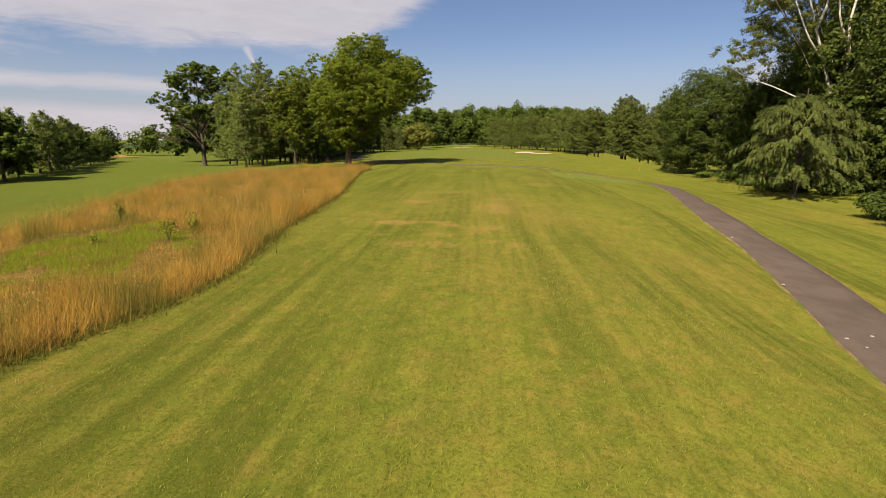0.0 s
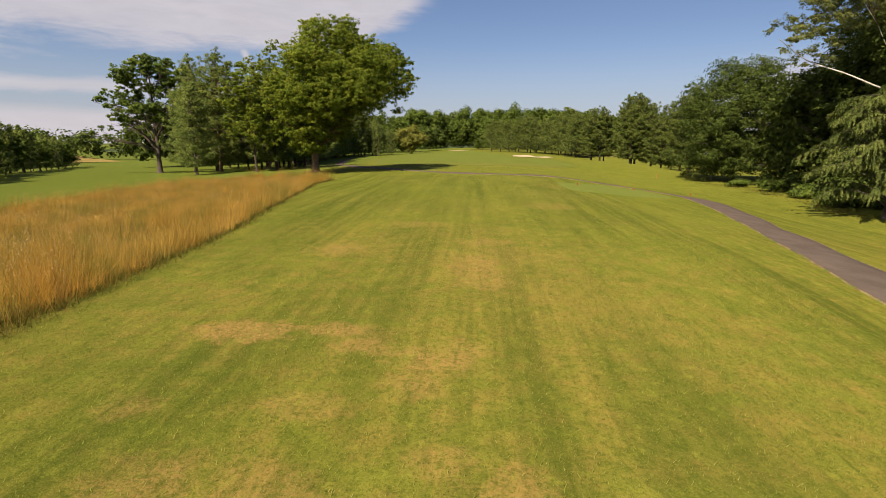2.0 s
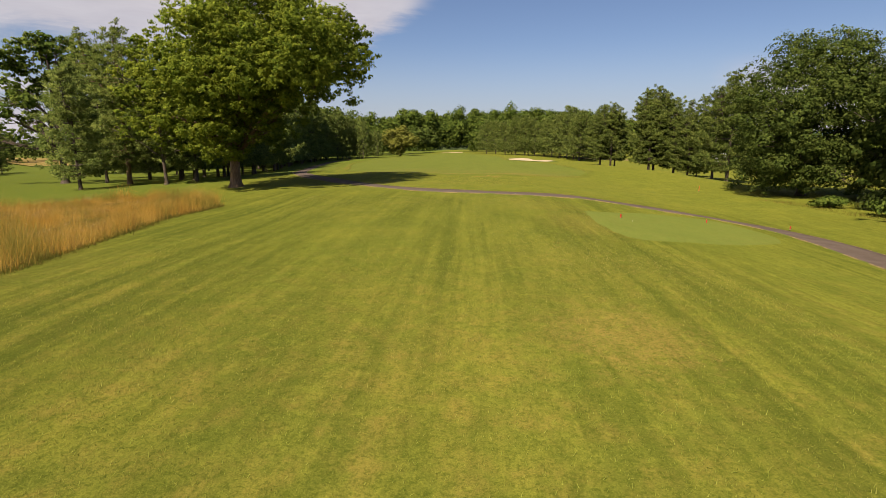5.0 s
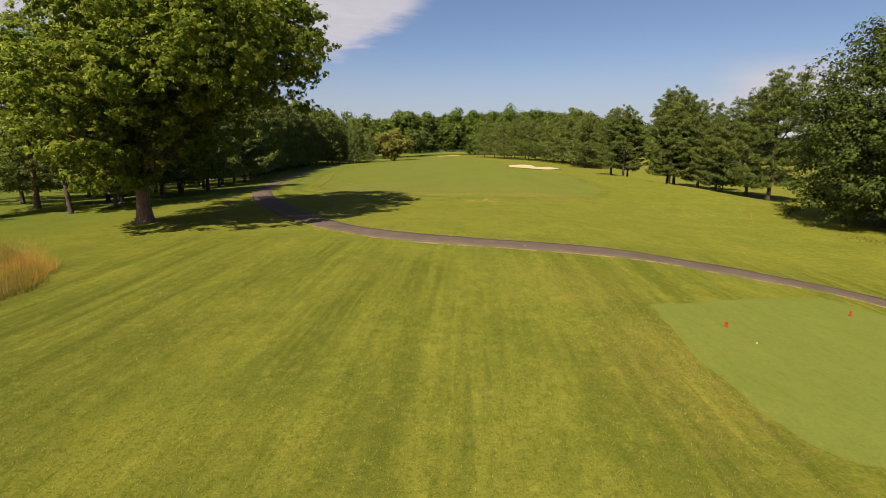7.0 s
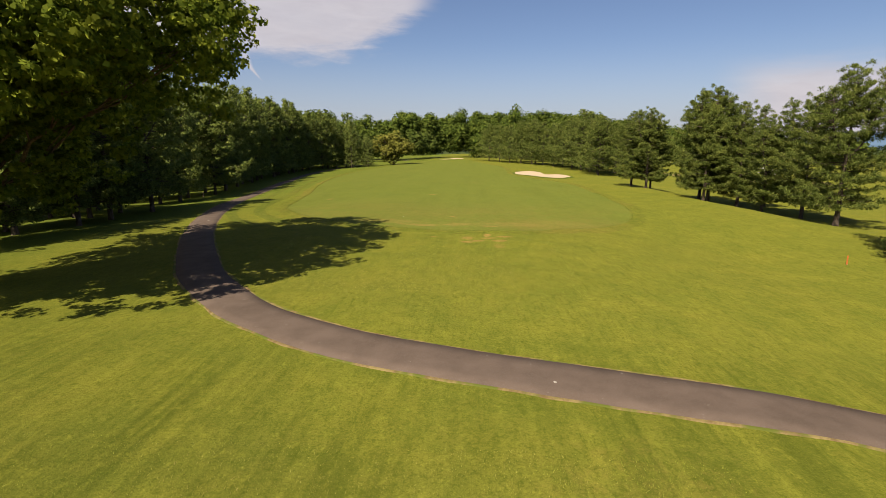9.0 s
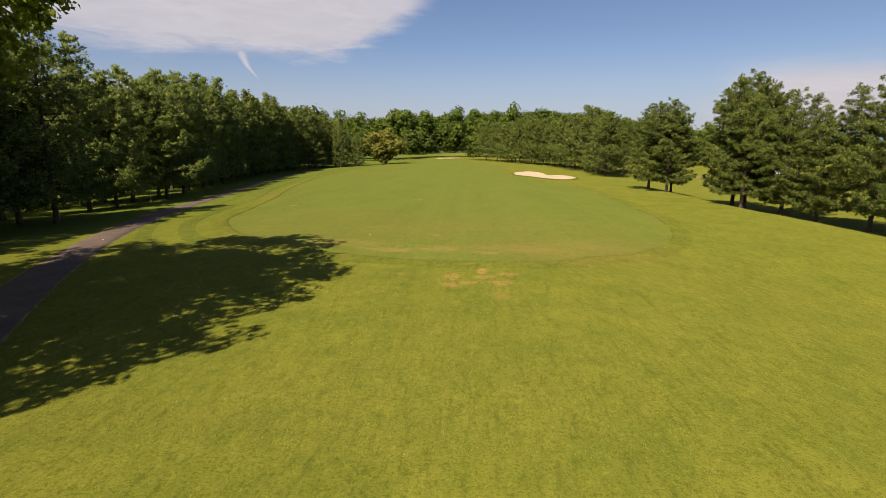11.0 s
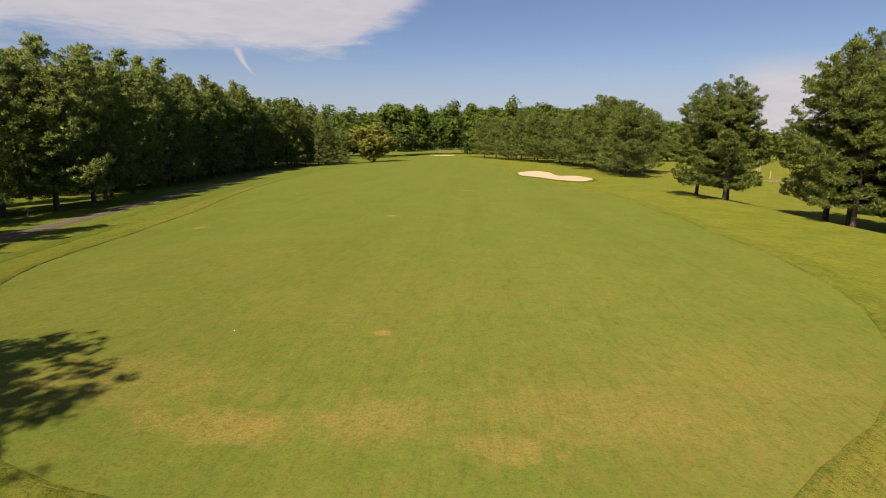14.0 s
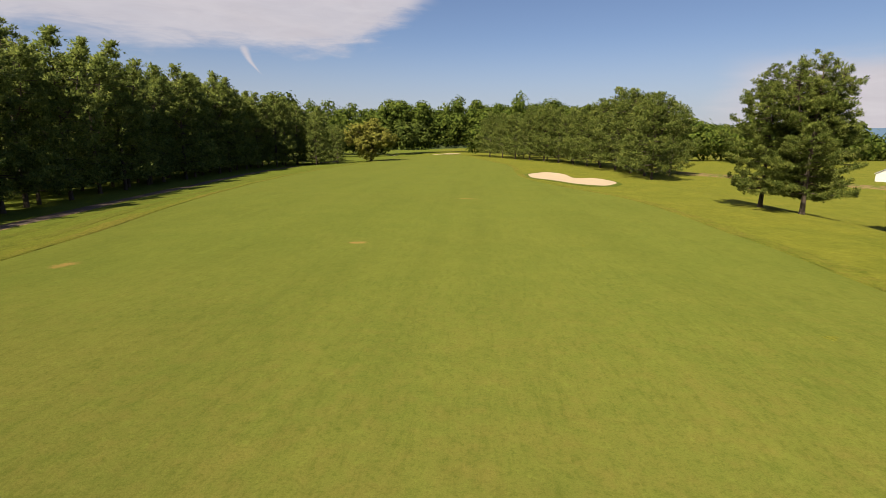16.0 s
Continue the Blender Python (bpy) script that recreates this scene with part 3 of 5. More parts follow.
def broad_tree(name, label, lobes, trunk_h, trunk_r, per, leaf, seed, mat, bark_mat, group="", puff=1.0, low=0.22, twig_mat=None, thick=1.0, limbs=20, split=False, cat="tree", tuft=1.0, extra=()):
    """A broad-leaved tree: trunk, limbs that reach into the lobes, and a crown of leaves gathered in clumps.
    lobes: rows of centre x, y, z, radius across, radius up, clumps."""
    rng = np.random.default_rng(seed)
    root = root_of(name, label, cat, group)
    pts, radii = trunk_line(trunk_h, trunk_r, rng)
    v, f = tubes([(pts, radii)], 12)
    mesh_object("trunk", v, f, bark_mat, root, smooth_shade=True)
    centres, outs, sizes = [], [], []
    for lx, ly, lz, lr, lh, n in lobes:
        k = np.arange(n) + 0.5
        phi = np.arccos(1 - 1.75 * k / n)
        th = math.pi * (1 + 5**0.5) * k + rng.normal(0, 0.35, n) + lx
        d = np.stack([np.cos(th) * np.sin(phi), np.sin(th) * np.sin(phi), np.cos(phi)], 1)
        d = unit(d + rng.normal(0, 0.16, (n, 3)))
        frac = np.where(rng.random(n) < 0.8, rng.uniform(0.72, 1.02, n), rng.uniform(0.3, 0.7, n))
        centres.append(np.array([lx, ly, lz]) + d * frac[:, None] * np.array([lr, lr, lh]))
        outs.append(d)
        sizes.append(np.full(n, (lr * lr * lh) ** (1 / 3)) * rng.uniform(0.26, 0.44, n) * puff)
    c, out, rc = np.concatenate(centres), np.concatenate(outs), np.concatenate(sizes)
    n = len(c)
    stems, twigs = [], []
    for count, i in enumerate(rng.permutation(n)[: limbs * 3]):
        zb = np.clip(c[i, 2] - rng.uniform(0.45, 0.9) * np.hypot(c[i, 0], c[i, 1]) - 0.5, trunk_h * low, trunk_h * 0.97)
        base = np.array([np.interp(zb, pts[:, 2], pts[:, 0]), np.interp(zb, pts[:, 2], pts[:, 1]), zb])
        r0 = np.interp(zb, pts[:, 2], radii) * rng.uniform(0.35, 0.6) * (1.0 if count < limbs else 0.5) * thick
        far = np.linalg.norm(c[i] - base)
        midp = base * 0.5 + c[i] * 0.5 + np.array([0, 0, 0.10 * far]) + rng.normal(0, 0.07 * far, 3)
        s = np.linspace(0, 1, 8)[:, None]
        curve = (1 - s) ** 2 * base + 2 * s * (1 - s) * midp + s**2 * c[i]
        curve[1:-1] += rng.normal(0, 0.015 * far, (6, 3))
        (stems if count < limbs else twigs).append((curve, np.linspace(r0, 0.03, 8)))
        for _ in range(3):
            j = rng.integers(3, 7)
            e = c[i] + np.clip(rng.normal(0, 0.6, 3), -0.9, 0.9) * rc[i]
            twigs.append((np.array([curve[j], curve[j] * 0.5 + e * 0.5 + rng.normal(0, 0.15, 3), e]), np.array([0.05, 0.035, 0.015])))
    for line_pts, r0, r1 in extra:
        curve = spline(line_pts, 1.0)
        stems.append((curve, np.linspace(r0, r1, len(curve))))
    if split:
        for one in stems:
            v, f = tubes([one], 7)
            mesh_object("limb", v, f, bark_mat, root, smooth_shade=True)
    else:
        twigs = stems + twigs
    v, f = tubes(twigs, 4 if split else 3)
    tagged(mesh_object("branchwork", v, f, twig_mat or bark_mat, root, smooth_shade=True), kind="stuff")
    # each clump is a bunch of sprays, each spray a handful of leaves
    many = np.maximum(2, (per / 15 * (rc / rc.mean()) ** 2).astype(int))
    which = np.repeat(np.arange(n), many)
    m = len(which)
    q = unit(rng.normal(0, 1, (m, 3)) + out[which] * 0.35)
    spray = c[which] + q * (rng.random(m) ** 0.45 * rc[which])[:, None] * np.array([1.15, 1.15, 0.8])
    wide = (0.30 + 0.16 * rng.random(m)) * rc.mean() * tuft
    face_out = unit(q * 0.8 + out[which] * 0.5 + np.array([0, 0, 0.35]))
    own = np.repeat(np.arange(m), 15)
    k = len(own)
    e = unit(rng.normal(0, 1, (k, 3)))
    p = spray[own] + e * (rng.random(k) ** 0.5 * wide[own])[:, None] * np.array([1.15, 1.15, 0.6])
    nn = unit(e * 0.5 + face_out[own] * 0.6 + np.array([0, 0, 0.3]) + rng.normal(0, 0.4, (k, 3)))
    ax = unit(np.cross(nn, rng.normal(0, 1, (k, 3)))) + np.array([0, 0, -0.25])
    size = leaf * rng.uniform(0.55, 1.35, k)
    soft_n = unit(e * 0.7 + face_out[own] * 0.7 + nn * 0.35)
    tagged(quads_object("crown", blades(p, ax, nn, size, size * rng.uniform(0.55, 0.85, k)), mat, root, "", soft_n), kind="stuff")
    return root


def round_lobes(h, rad, clear, n, seed):
    """Lobes of a rounded, uneven crown."""
    r = np.random.default_rng(seed)
    mid = clear + (h - clear) * 0.45
    out = [(0, 0, mid, rad * 0.72, (h - clear) * 0.46, n // 4), (0.1 * rad, 0, h - rad * 0.45, rad * 0.5, rad * 0.42, n // 6)]
    for k in range(6):
        a = k * 1.047 + r.uniform(-0.3, 0.3)
        d = rad * r.uniform(0.48, 0.62)
        out.append((d * math.cos(a), d * math.sin(a), clear + (h - clear) * r.uniform(0.22, 0.66), rad * r.uniform(0.36, 0.5), (h - clear) * r.uniform(0.2, 0.3), n // 9))
    return out


def pine_tree(name, label, h, rad, clear, trunk_r, seed, mat, bark_mat, whorl=0.9, per=6, tuft=0.36, count=18, wide=0.26, rise=0.08, taper=0.55, leaders=3, dense=1.0, group="", cat="tree"):
    """A conifer: trunk, a few upright leaders, branches in tiers, and on each branch a flat uneven plate of needle tufts with upturned ends."""
    rng = np.random.default_rng(seed)
    root = root_of(name, label, cat, group)
    pts, radii = trunk_line(h * 0.95, trunk_r, rng, 0.012, 1.35)
    stems = [(pts, radii)]
    up3 = np.array([0, 0, 1.0])
    axes = [(pts, clear, h, rad, per)]
    turn = rng.random() * 6
    for k in range(leaders):
        a = turn + k * 6.283 / leaders + rng.normal(0, 0.3)
        z0, top, off = h * rng.uniform(0.42, 0.6), h * rng.uniform(0.84, 0.98), rad * rng.uniform(0.3, 0.52)
        foot = np.array([np.interp(z0, pts[:, 2], pts[:, 0]), np.interp(z0, pts[:, 2], pts[:, 1]), z0])
        out = np.array([math.cos(a), math.sin(a), 0]) * off
        stem = spline([foot, foot + out * 0.62 + up3 * (top - z0) * 0.22, foot + out + up3 * (top - z0) * 0.6, foot + out * 1.08 + up3 * (top - z0)], (top - z0) / 7)
        stems.append((stem, np.linspace(trunk_r * 0.4, 0.03, len(stem))))
        axes.append((stem, z0 + (top - z0) * 0.3, top, rad * 0.46, max(4, per - 1)))
    v, f = tubes(stems, 8)
    mesh_object("trunk", v, f, bark_mat, root, smooth_shade=True)
    phase = rng.uniform(0, 6.283, 3)
    lines, centres, ways, sizes = [], [], [], []
    for axis, z0, top, r_axis, n_axis in axes:
        z = z0
        while z < top * 0.985:
            s = (z - z0) / (top - z0)
            reach = r_axis * (1 - s) ** taper * (0.8 + 0.2 * min(1, s * 6)) + 0.2
            for b in range(n_axis if s < 0.8 else max(3, n_axis - 2)):
                a = turn + 6.283 * b / n_axis + rng.normal(0, 0.3)
                bulge = 1 + 0.16 * math.sin(2 * a + phase[0] + 0.3 * z) + 0.13 * math.sin(3 * a + phase[1] - 0.55 * z)
                lr = reach * bulge * rng.uniform(0.6, 1.12)
                d = np.array([math.cos(a), math.sin(a), 0])
                sd = np.array([-d[1], d[0], 0])
                zb = z + rng.normal(0, 0.22)
                base = np.array([np.interp(zb, axis[:, 2], axis[:, 0]), np.interp(zb, axis[:, 2], axis[:, 1]), zb])
                t = np.linspace(0, 1, 6)
                lift = lr * ((rise + 0.45 * s * s) * t**1.2 + 0.10 * t**4 - 0.08 * np.sin(t * 2.4) * (1 - 0.8 * s))
                curve = base + d * (t * lr)[:, None] + up3 * lift[:, None] + sd * (rng.normal(0, 0.1) * lr * t**2)[:, None]
                lines.append((curve[[0, 2, 4]], np.array([0.03 + 0.012 * lr, 0.025, 0.012])))
                k = max(3, int(dense * lr * (0.18 * lr + 0.25) / tuft**2 * 0.62))
                tt = 0.16 + 0.88 * rng.random(k) ** 0.66
                u = rng.uniform(-1, 1, k)
                half = 0.36 * lr * np.clip(1.15 - tt, 0.05, 1) ** 0.6 * np.clip((tt - 0.1) / 0.3, 0.3, 1) + 0.12
                pos = np.stack([np.interp(tt, t, curve[:, i]) for i in range(3)], 1) + d * (np.clip(tt - 1, 0, 1) * lr)[:, None]
                pos = pos + sd * (u * half)[:, None] + up3 * (rng.normal(0.03, 0.32 * tuft, k) - 0.12 * np.abs(u) * half)[:, None]
                centres.append(pos)
                ways.append(unit(d * 0.75 + sd * (u * 0.55)[:, None] + up3 * (0.42 + 0.7 * s)))
                sizes.append(tuft * rng.uniform(0.7, 1.3, k))
            turn += 0.7
            z += whorl * rng.uniform(0.75, 1.25) * (1 - 0.4 * s)
        n = 5
        zz = np.linspace(top * 0.93, top, n)
        centres.append(np.column_stack([np.interp(zz, axis[:, 2], axis[:, 0]) + rng.normal(0, 0.08, n), np.interp(zz, axis[:, 2], axis[:, 1]) + rng.normal(0, 0.08, n), zz]))
        ways.append(unit(np.tile(up3 * 1.4, (n, 1)) + rng.normal(0, 0.3, (n, 3))))
        sizes.append(np.linspace(1.1, 0.6, n) * tuft)
    v, f = tubes(lines, 3)
    tagged(mesh_object("branchwork", v, f, bark_mat, root), kind="stuff")
    c, w, ps = np.concatenate(centres), np.concatenate(ways), np.concatenate(sizes)
    m = len(c) * count
    c, w, ps = np.repeat(c, count, 0), np.repeat(w, count, 0), np.repeat(ps, count)
    q = unit(rng.normal(0, 1, (m, 3)))
    foot = c + q * (rng.random(m) ** 0.5 * ps * 0.62)[:, None] * np.array([1.15, 1.15, 0.75])
    ax = unit(w * 0.6 + q * 0.8 + rng.normal(0, 0.35, (m, 3)))
    size = (ps * rng.uniform(0.4, 0.72, m))[:, None]
    half = unit(np.cross(ax, unit(up3 + q * 0.6 + rng.normal(0, 0.4, (m, 3))))) * size * wide * 0.5
    tri = np.stack([foot - half, foot + half, foot + ax * size], 1)
    soft_n = unit(q * 0.6 + w * 0.45 + up3 * 0.55 + rng.normal(0, 0.2, (m, 3)))
    tagged(quads_object("crown", tri, mat, root, "", soft_n), kind="stuff")
    return root


def drooping_spruce(name, label, h, rad, seed, mat, bark_mat):
    """A spruce of arching boughs, each hung on both sides with drooping twigs of needles."""
    rng = np.random.default_rng(seed)
    root = root_of(name, label)
    pts, radii = trunk_line(h, 0.2, rng, 0.015)
    v, f = tubes([(pts, radii)], 8)
    mesh_object("trunk", v, f, bark_mat, root, smooth_shade=True)
    up3 = np.array([0, 0, 1.0])
    lines, feet, dirs, outs, lens = [], [], [], [], []
    t = np.linspace(0, 1, 9)
    boughs = 105
    for i in range(boughs):
        s = (i + 0.5) / boughs
        a = i * 2.4 + rng.normal(0, 0.2)
        reach = rad * float(np.interp(s, [0, 0.22, 0.5, 0.8, 1], [0.80, 0.97, 0.88, 0.50, 0.10])) * rng.uniform(0.7, 1.1) + 0.25
        base = np.array([0, 0, 0.9 + (h * 0.9 - 0.9) * s + rng.normal(0, 0.15)])
        d, sd = np.array([math.cos(a), math.sin(a), 0]), np.array([-math.sin(a), math.cos(a), 0])
        curve = base + d * (t * reach)[:, None] + up3 * (reach * ((0.66 + 0.4 * s) * t - (0.56 + 0.2 * s) * t**2.6))[:, None] + sd * (rng.normal(0, 0.08) * reach * t**2)[:, None]
        lines.append((curve, np.linspace(0.05, 0.012, 9)))
        for k in range(int(7 + 7.5 * reach)):
            u = 0.18 + 0.82 * rng.random() ** 0.75
            foot = np.array([np.interp(u, t, curve[:, c]) for c in range(3)])
            side = 1 if k % 2 else -1
            lat, drop = rng.uniform(0.10, 0.55) * min(1, 1.25 - u + 0.1), rng.uniform(0.25, 0.85)
            w = np.linspace(0.0, 1.0, 11)
            twig = foot + (sd * side * lat + d * 0.22)[None] * (w**0.75)[:, None] - up3 * (drop * w**1.7)[:, None]
            feet.append(np.repeat(twig[:-1], 4, 0))
            dirs.append(np.repeat(np.diff(twig, axis=0), 4, 0))
            outs.append(np.tile(d * 0.6 + sd * side * 0.25 + up3 * (0.75 - 0.3 * u), (40, 1)))
            lens.append(np.full(40, 0.17))
    v, f = tubes(lines, 4)
    tagged(mesh_object("branchwork", v, f, bark_mat, root), kind="stuff")
    feet, dirs, outs = np.concatenate(feet), unit(np.concatenate(dirs)), np.concatenate(outs)
    m = len(feet)
    q = unit(rng.normal(0, 1, (m, 3)))
    ax = unit(dirs + q * 0.75)
    size = (np.concatenate(lens) * rng.uniform(0.7, 1.3, m))[:, None]
    half = unit(np.cross(ax, rng.normal(0, 1, (m, 3)))) * size * 0.2
    tri = np.stack([feet - half, feet + half, feet + ax * size], 1)
    tagged(quads_object("crown", tri, mat, root, "", unit(outs + q * 0.35)), kind="stuff")
    return root


# ---- trees by the tee, west side
def settle(ob, x, y, turn=0.0, size=1.0):
    ob.matrix_basis = at(x, y, turn, size, 0.05)
    return ob


settle(broad_tree("shade_tree", "large spreading broad-leaved tree with yellow-green leaves and a stout trunk", [
    (2.6, 0, 12.6, 5.8, 6.4, 44), (8.5, 0.5, 13.4, 4.6, 4.6, 32), (3.6, -1, 16.2, 4.8, 3.8, 28), (0.0, -0.5, 10.2, 3.8, 5.2, 28), (3.0, -5.2, 11.6, 4.6, 4.2, 30), (3.4, 7.4, 12.6, 5.0, 5.2, 24),
    (8.6, -4.6, 12.0, 3.9, 3.8, 32), (0.9, -6.6, 5.6, 2.3, 2.8, 20), (-1.2, -5.0, 7.4, 2.6, 2.8, 18), (9.0, 4.5, 10.8, 3.4, 3.0, 12), (-0.6, 5.0, 8.8, 3.4, 3.4, 14), (4.8, -5.8, 9.0, 3.0, 2.6, 24), (10.0, 3.0, 14.6, 3.4, 3.2, 16), (0.4, -3.8, 4.6, 2.3, 2.0, 14), (2.8, -4.2, 6.0, 2.5, 2.4, 16), (7.6, 8.2, 14.2, 3.6, 3.2, 18), (1.6, -2.0, 7.0, 3.0, 2.6, 16), (4.6, 1.0, 8.0, 3.0, 2.2, 12), (7.0, -8.2, 10.0, 3.3, 2.6, 28), (2.6, -8.4, 8.8, 3.0, 2.6, 18), (-1.4, -7.0, 9.4, 2.8, 2.6, 16), (-1.6, -2.6, 5.8, 2.4, 2.0, 12), (-2.6, 6.4, 12.6, 4.0, 4.0, 18), (-3.0, 1.6, 14.4, 3.6, 3.4, 16), (1.3, -2.2, 4.0, 1.7, 2.0, 14), (-0.2, -2.6, 3.6, 1.5, 1.5, 10), (2.4, 0.8, 5.2, 2.4, 2.4, 14), (3.6, 3.0, 6.6, 3.0, 2.6, 14)],
    14.2, 0.52, 285, 0.265, 11, leaf_gold, bark, split=True, puff=0.92, tuft=0.72), -21.5, 85.0)
settle(broad_tree("shade_tree", "tall open broad-leaved tree with airy tiers of leaves", [
    (0, 0, 16.5, 5.4, 2.6, 20), (5.2, 0, 13.2, 4.0, 1.9, 14), (-5.5, 1, 12.6, 4.2, 1.8, 14), (0, -4.5, 10.2, 4.2, 1.8, 12), (-3.5, 3.5, 8.0, 4.4, 1.7, 12), (4.2, 3.0, 7.4, 4.0, 1.8, 12), (-7.0, -2, 6.2, 3.2, 1.8, 9), (6.0, -2.5, 17.0, 3.0, 1.6, 8)],
    17.0, 0.42, 170, 0.42, 23, leaf_mid, bark_dark, split=True), -60.0, 110.0, 0.0, 1.1)

# pine patterns, each standing at its first place
W = "white pine with a rounded ragged crown beside the fairway"
WP = "white pine in a row beside the cart path"
pine_a = settle(pine_tree("pine_tree", "broad white pine with forked lower limbs beside the tall grass", 19.6, 7.2, 2.6, 0.30, 31, needle_mat, bark, whorl=1.05, per=7, tuft=0.40, count=34, wide=0.42, leaders=3, taper=0.66), -42.2, 99.0)
pine_b = settle(pine_tree("pine_tree", W, 14.0, 4.5, 1.9, 0.22, 32, needle_mat, bark_dark, whorl=0.85, per=7, tuft=0.31, count=34, wide=0.42, taper=0.56, leaders=3, dense=1.2, group="pines east of the fairway"), 35.2, 159.8, 0.0, 1.02)
pine_c = settle(pine_tree("pine_tree", WP, 17.6, 5.8, 2.2, 0.24, 33, needle_dark, bark_dark, whorl=1.0, per=7, tuft=0.44, count=22, wide=0.6, taper=0.66, leaders=2, group="pines west of the path"), -43.6, 135.4)
pine_d = settle(pine_tree("pine_tree", WP, 20.8, 6.2, 2.2, 0.26, 34, needle_dark, bark_dark, whorl=1.25, per=7, tuft=0.66, count=16, wide=0.62, taper=0.62, leaders=2, group="pines west of the path"), -58.6, 205.0)
pine_e = settle(pine_tree("pine_tree", "white pine in the row along the far fairway", 18.2, 7.0, 2.2, 0.26, 35, needle_mat, bark_dark, whorl=1.15, per=7, tuft=0.62, count=17, wide=0.62, taper=0.55, leaders=3, group="pines along the far fairway"), 38.8, 213.0, 0.0, 0.9)

rng = random.Random(5)


def plant(pattern, x, y, size=1.0, label="", group=""):
    ob = copy_thing(pattern, at(x, y, rng.uniform(0, 360), size * rng.uniform(0.95, 1.06), 0.05))
    return tagged(ob, label, "", group)


settle(broad_tree("slender_tree", "slender tree with yellow-green leaves beside the large shade tree", [
    (0, 0, 13.8, 2.8, 3.0, 20), (-1.4, -0.6, 10.4, 3.0, 2.8, 20), (1.6, 0.6, 9.0, 3.0, 2.8, 20), (-0.4, -1.2, 6.4, 3.2, 2.4, 18), (-1.8, 0.8, 6.6, 2.4, 2.0, 10), (1.8, -1.0, 5.2, 2.6, 1.8, 14)],
    13.0, 0.2, 170, 0.29, 27, leaf_gold, bark_dark, limbs=10, tuft=0.75), -33.0, 92.0)
for x, y, s in ((-40.6, 88.4, 0.72), (-51.5, 107.5, 0.9)):
    plant(pine_c, x, y, s, "slender white pine behind the tall grass", "pines behind the tall grass")
for x, y, s in ((-34.8, 101.5, 0.95), (-31.4, 95.8, 0.85), (-38.5, 104.5, 0.88), (-33.2, 106.5, 0.95), (-33.7, 111.4, 1.0), (-37.8, 113.8, 0.95), (-34.6, 119.6, 1.06), (-41, 115.6, 0.95), (-39.6, 121, 0.98), (-46, 118, 0.9), (-55, 123, 0.92), (-47, 127, 0.95)):
    plant(pine_c, x, y, s, "", "pines behind the tall grass")
for x, y, s in ((-42.4, 138.6, 0.97), (-46.2, 147.5, 1.02), (-43.4, 151.5, 1.0), (-48.2, 157, 1.06), (-49.4, 167.5, 1.12), (-46.2, 161, 1.04), (-51.5, 141, 0.92), (-52.4, 150, 1.0)):
    plant(pine_c, x, y, s)
row = spline([(-50, 172), (-54.5, 188), (-59.5, 210), (-62.5, 232), (-64.5, 255), (-62, 280), (-57, 300)], 1.0)
for i in range(len(row)):
    for back, gap in ((0.0, 7), (6.0, 8), (13.0, 10)):
        if i % gap == int(back) % gap:
            y = row[i, 1] + rng.uniform(-1.2, 1.2)
            s = float(np.interp(y, [170, 190, 220, 255, 285, 300], [0.98, 1.04, 1.10, 1.16, 1.04, 0.96]))
            plant(pine_d, row[i, 0] - back + rng.uniform(-1.2, 1.2), y, s * rng.uniform(0.88, 1.05))
for x, y, s in ((-58, 139, 0.86), (-64, 147, 0.86), (-65, 132, 0.82), (-58, 128, 0.8), (-60, 158, 0.9)):
    plant(pine_d, x, y, s)
for x, y, s in ((-51, 287, 0.8), (-54, 298, 0.9), (-48, 302, 0.68), (-57, 312, 1.0), (-61, 324, 1.1)):
    plant(pine_d, x, y, s)

# east side of the fairway
for x, y, s in ((33.9, 164.6, 0.93), (36.9, 162.5, 0.86), (40.6, 146.2, 1.18), (43.4, 142.5, 1.06), (38.4, 142.6, 0.96), (40.8, 149.8, 1.14), (43.6, 136.0, 0.9), (46.0, 131.0, 1.12), (44.2, 121.8, 1.16)):
    plant(pine_b, x, y, s)
for x, y, s in ((40.6, 223, 1.12), (40.8, 234, 1.16), (40.2, 245, 1.18), (39.0, 256, 1.16), (37.4, 266, 1.12), (35.4, 277, 1.12), (32.5, 288, 1.13), (29, 299, 1.13), (25, 310, 1.15), (20.5, 322, 1.15), (16, 336, 1.15), (11, 352, 1.15),
                (47, 226, 0.98), (48, 242, 1.04), (47, 260, 1.08), (43, 275, 1.12), (38, 294, 1.12), (32, 312, 1.16), (25, 334, 1.16)):
    plant(pine_e, x, y, s * rng.uniform(0.88, 1.06))

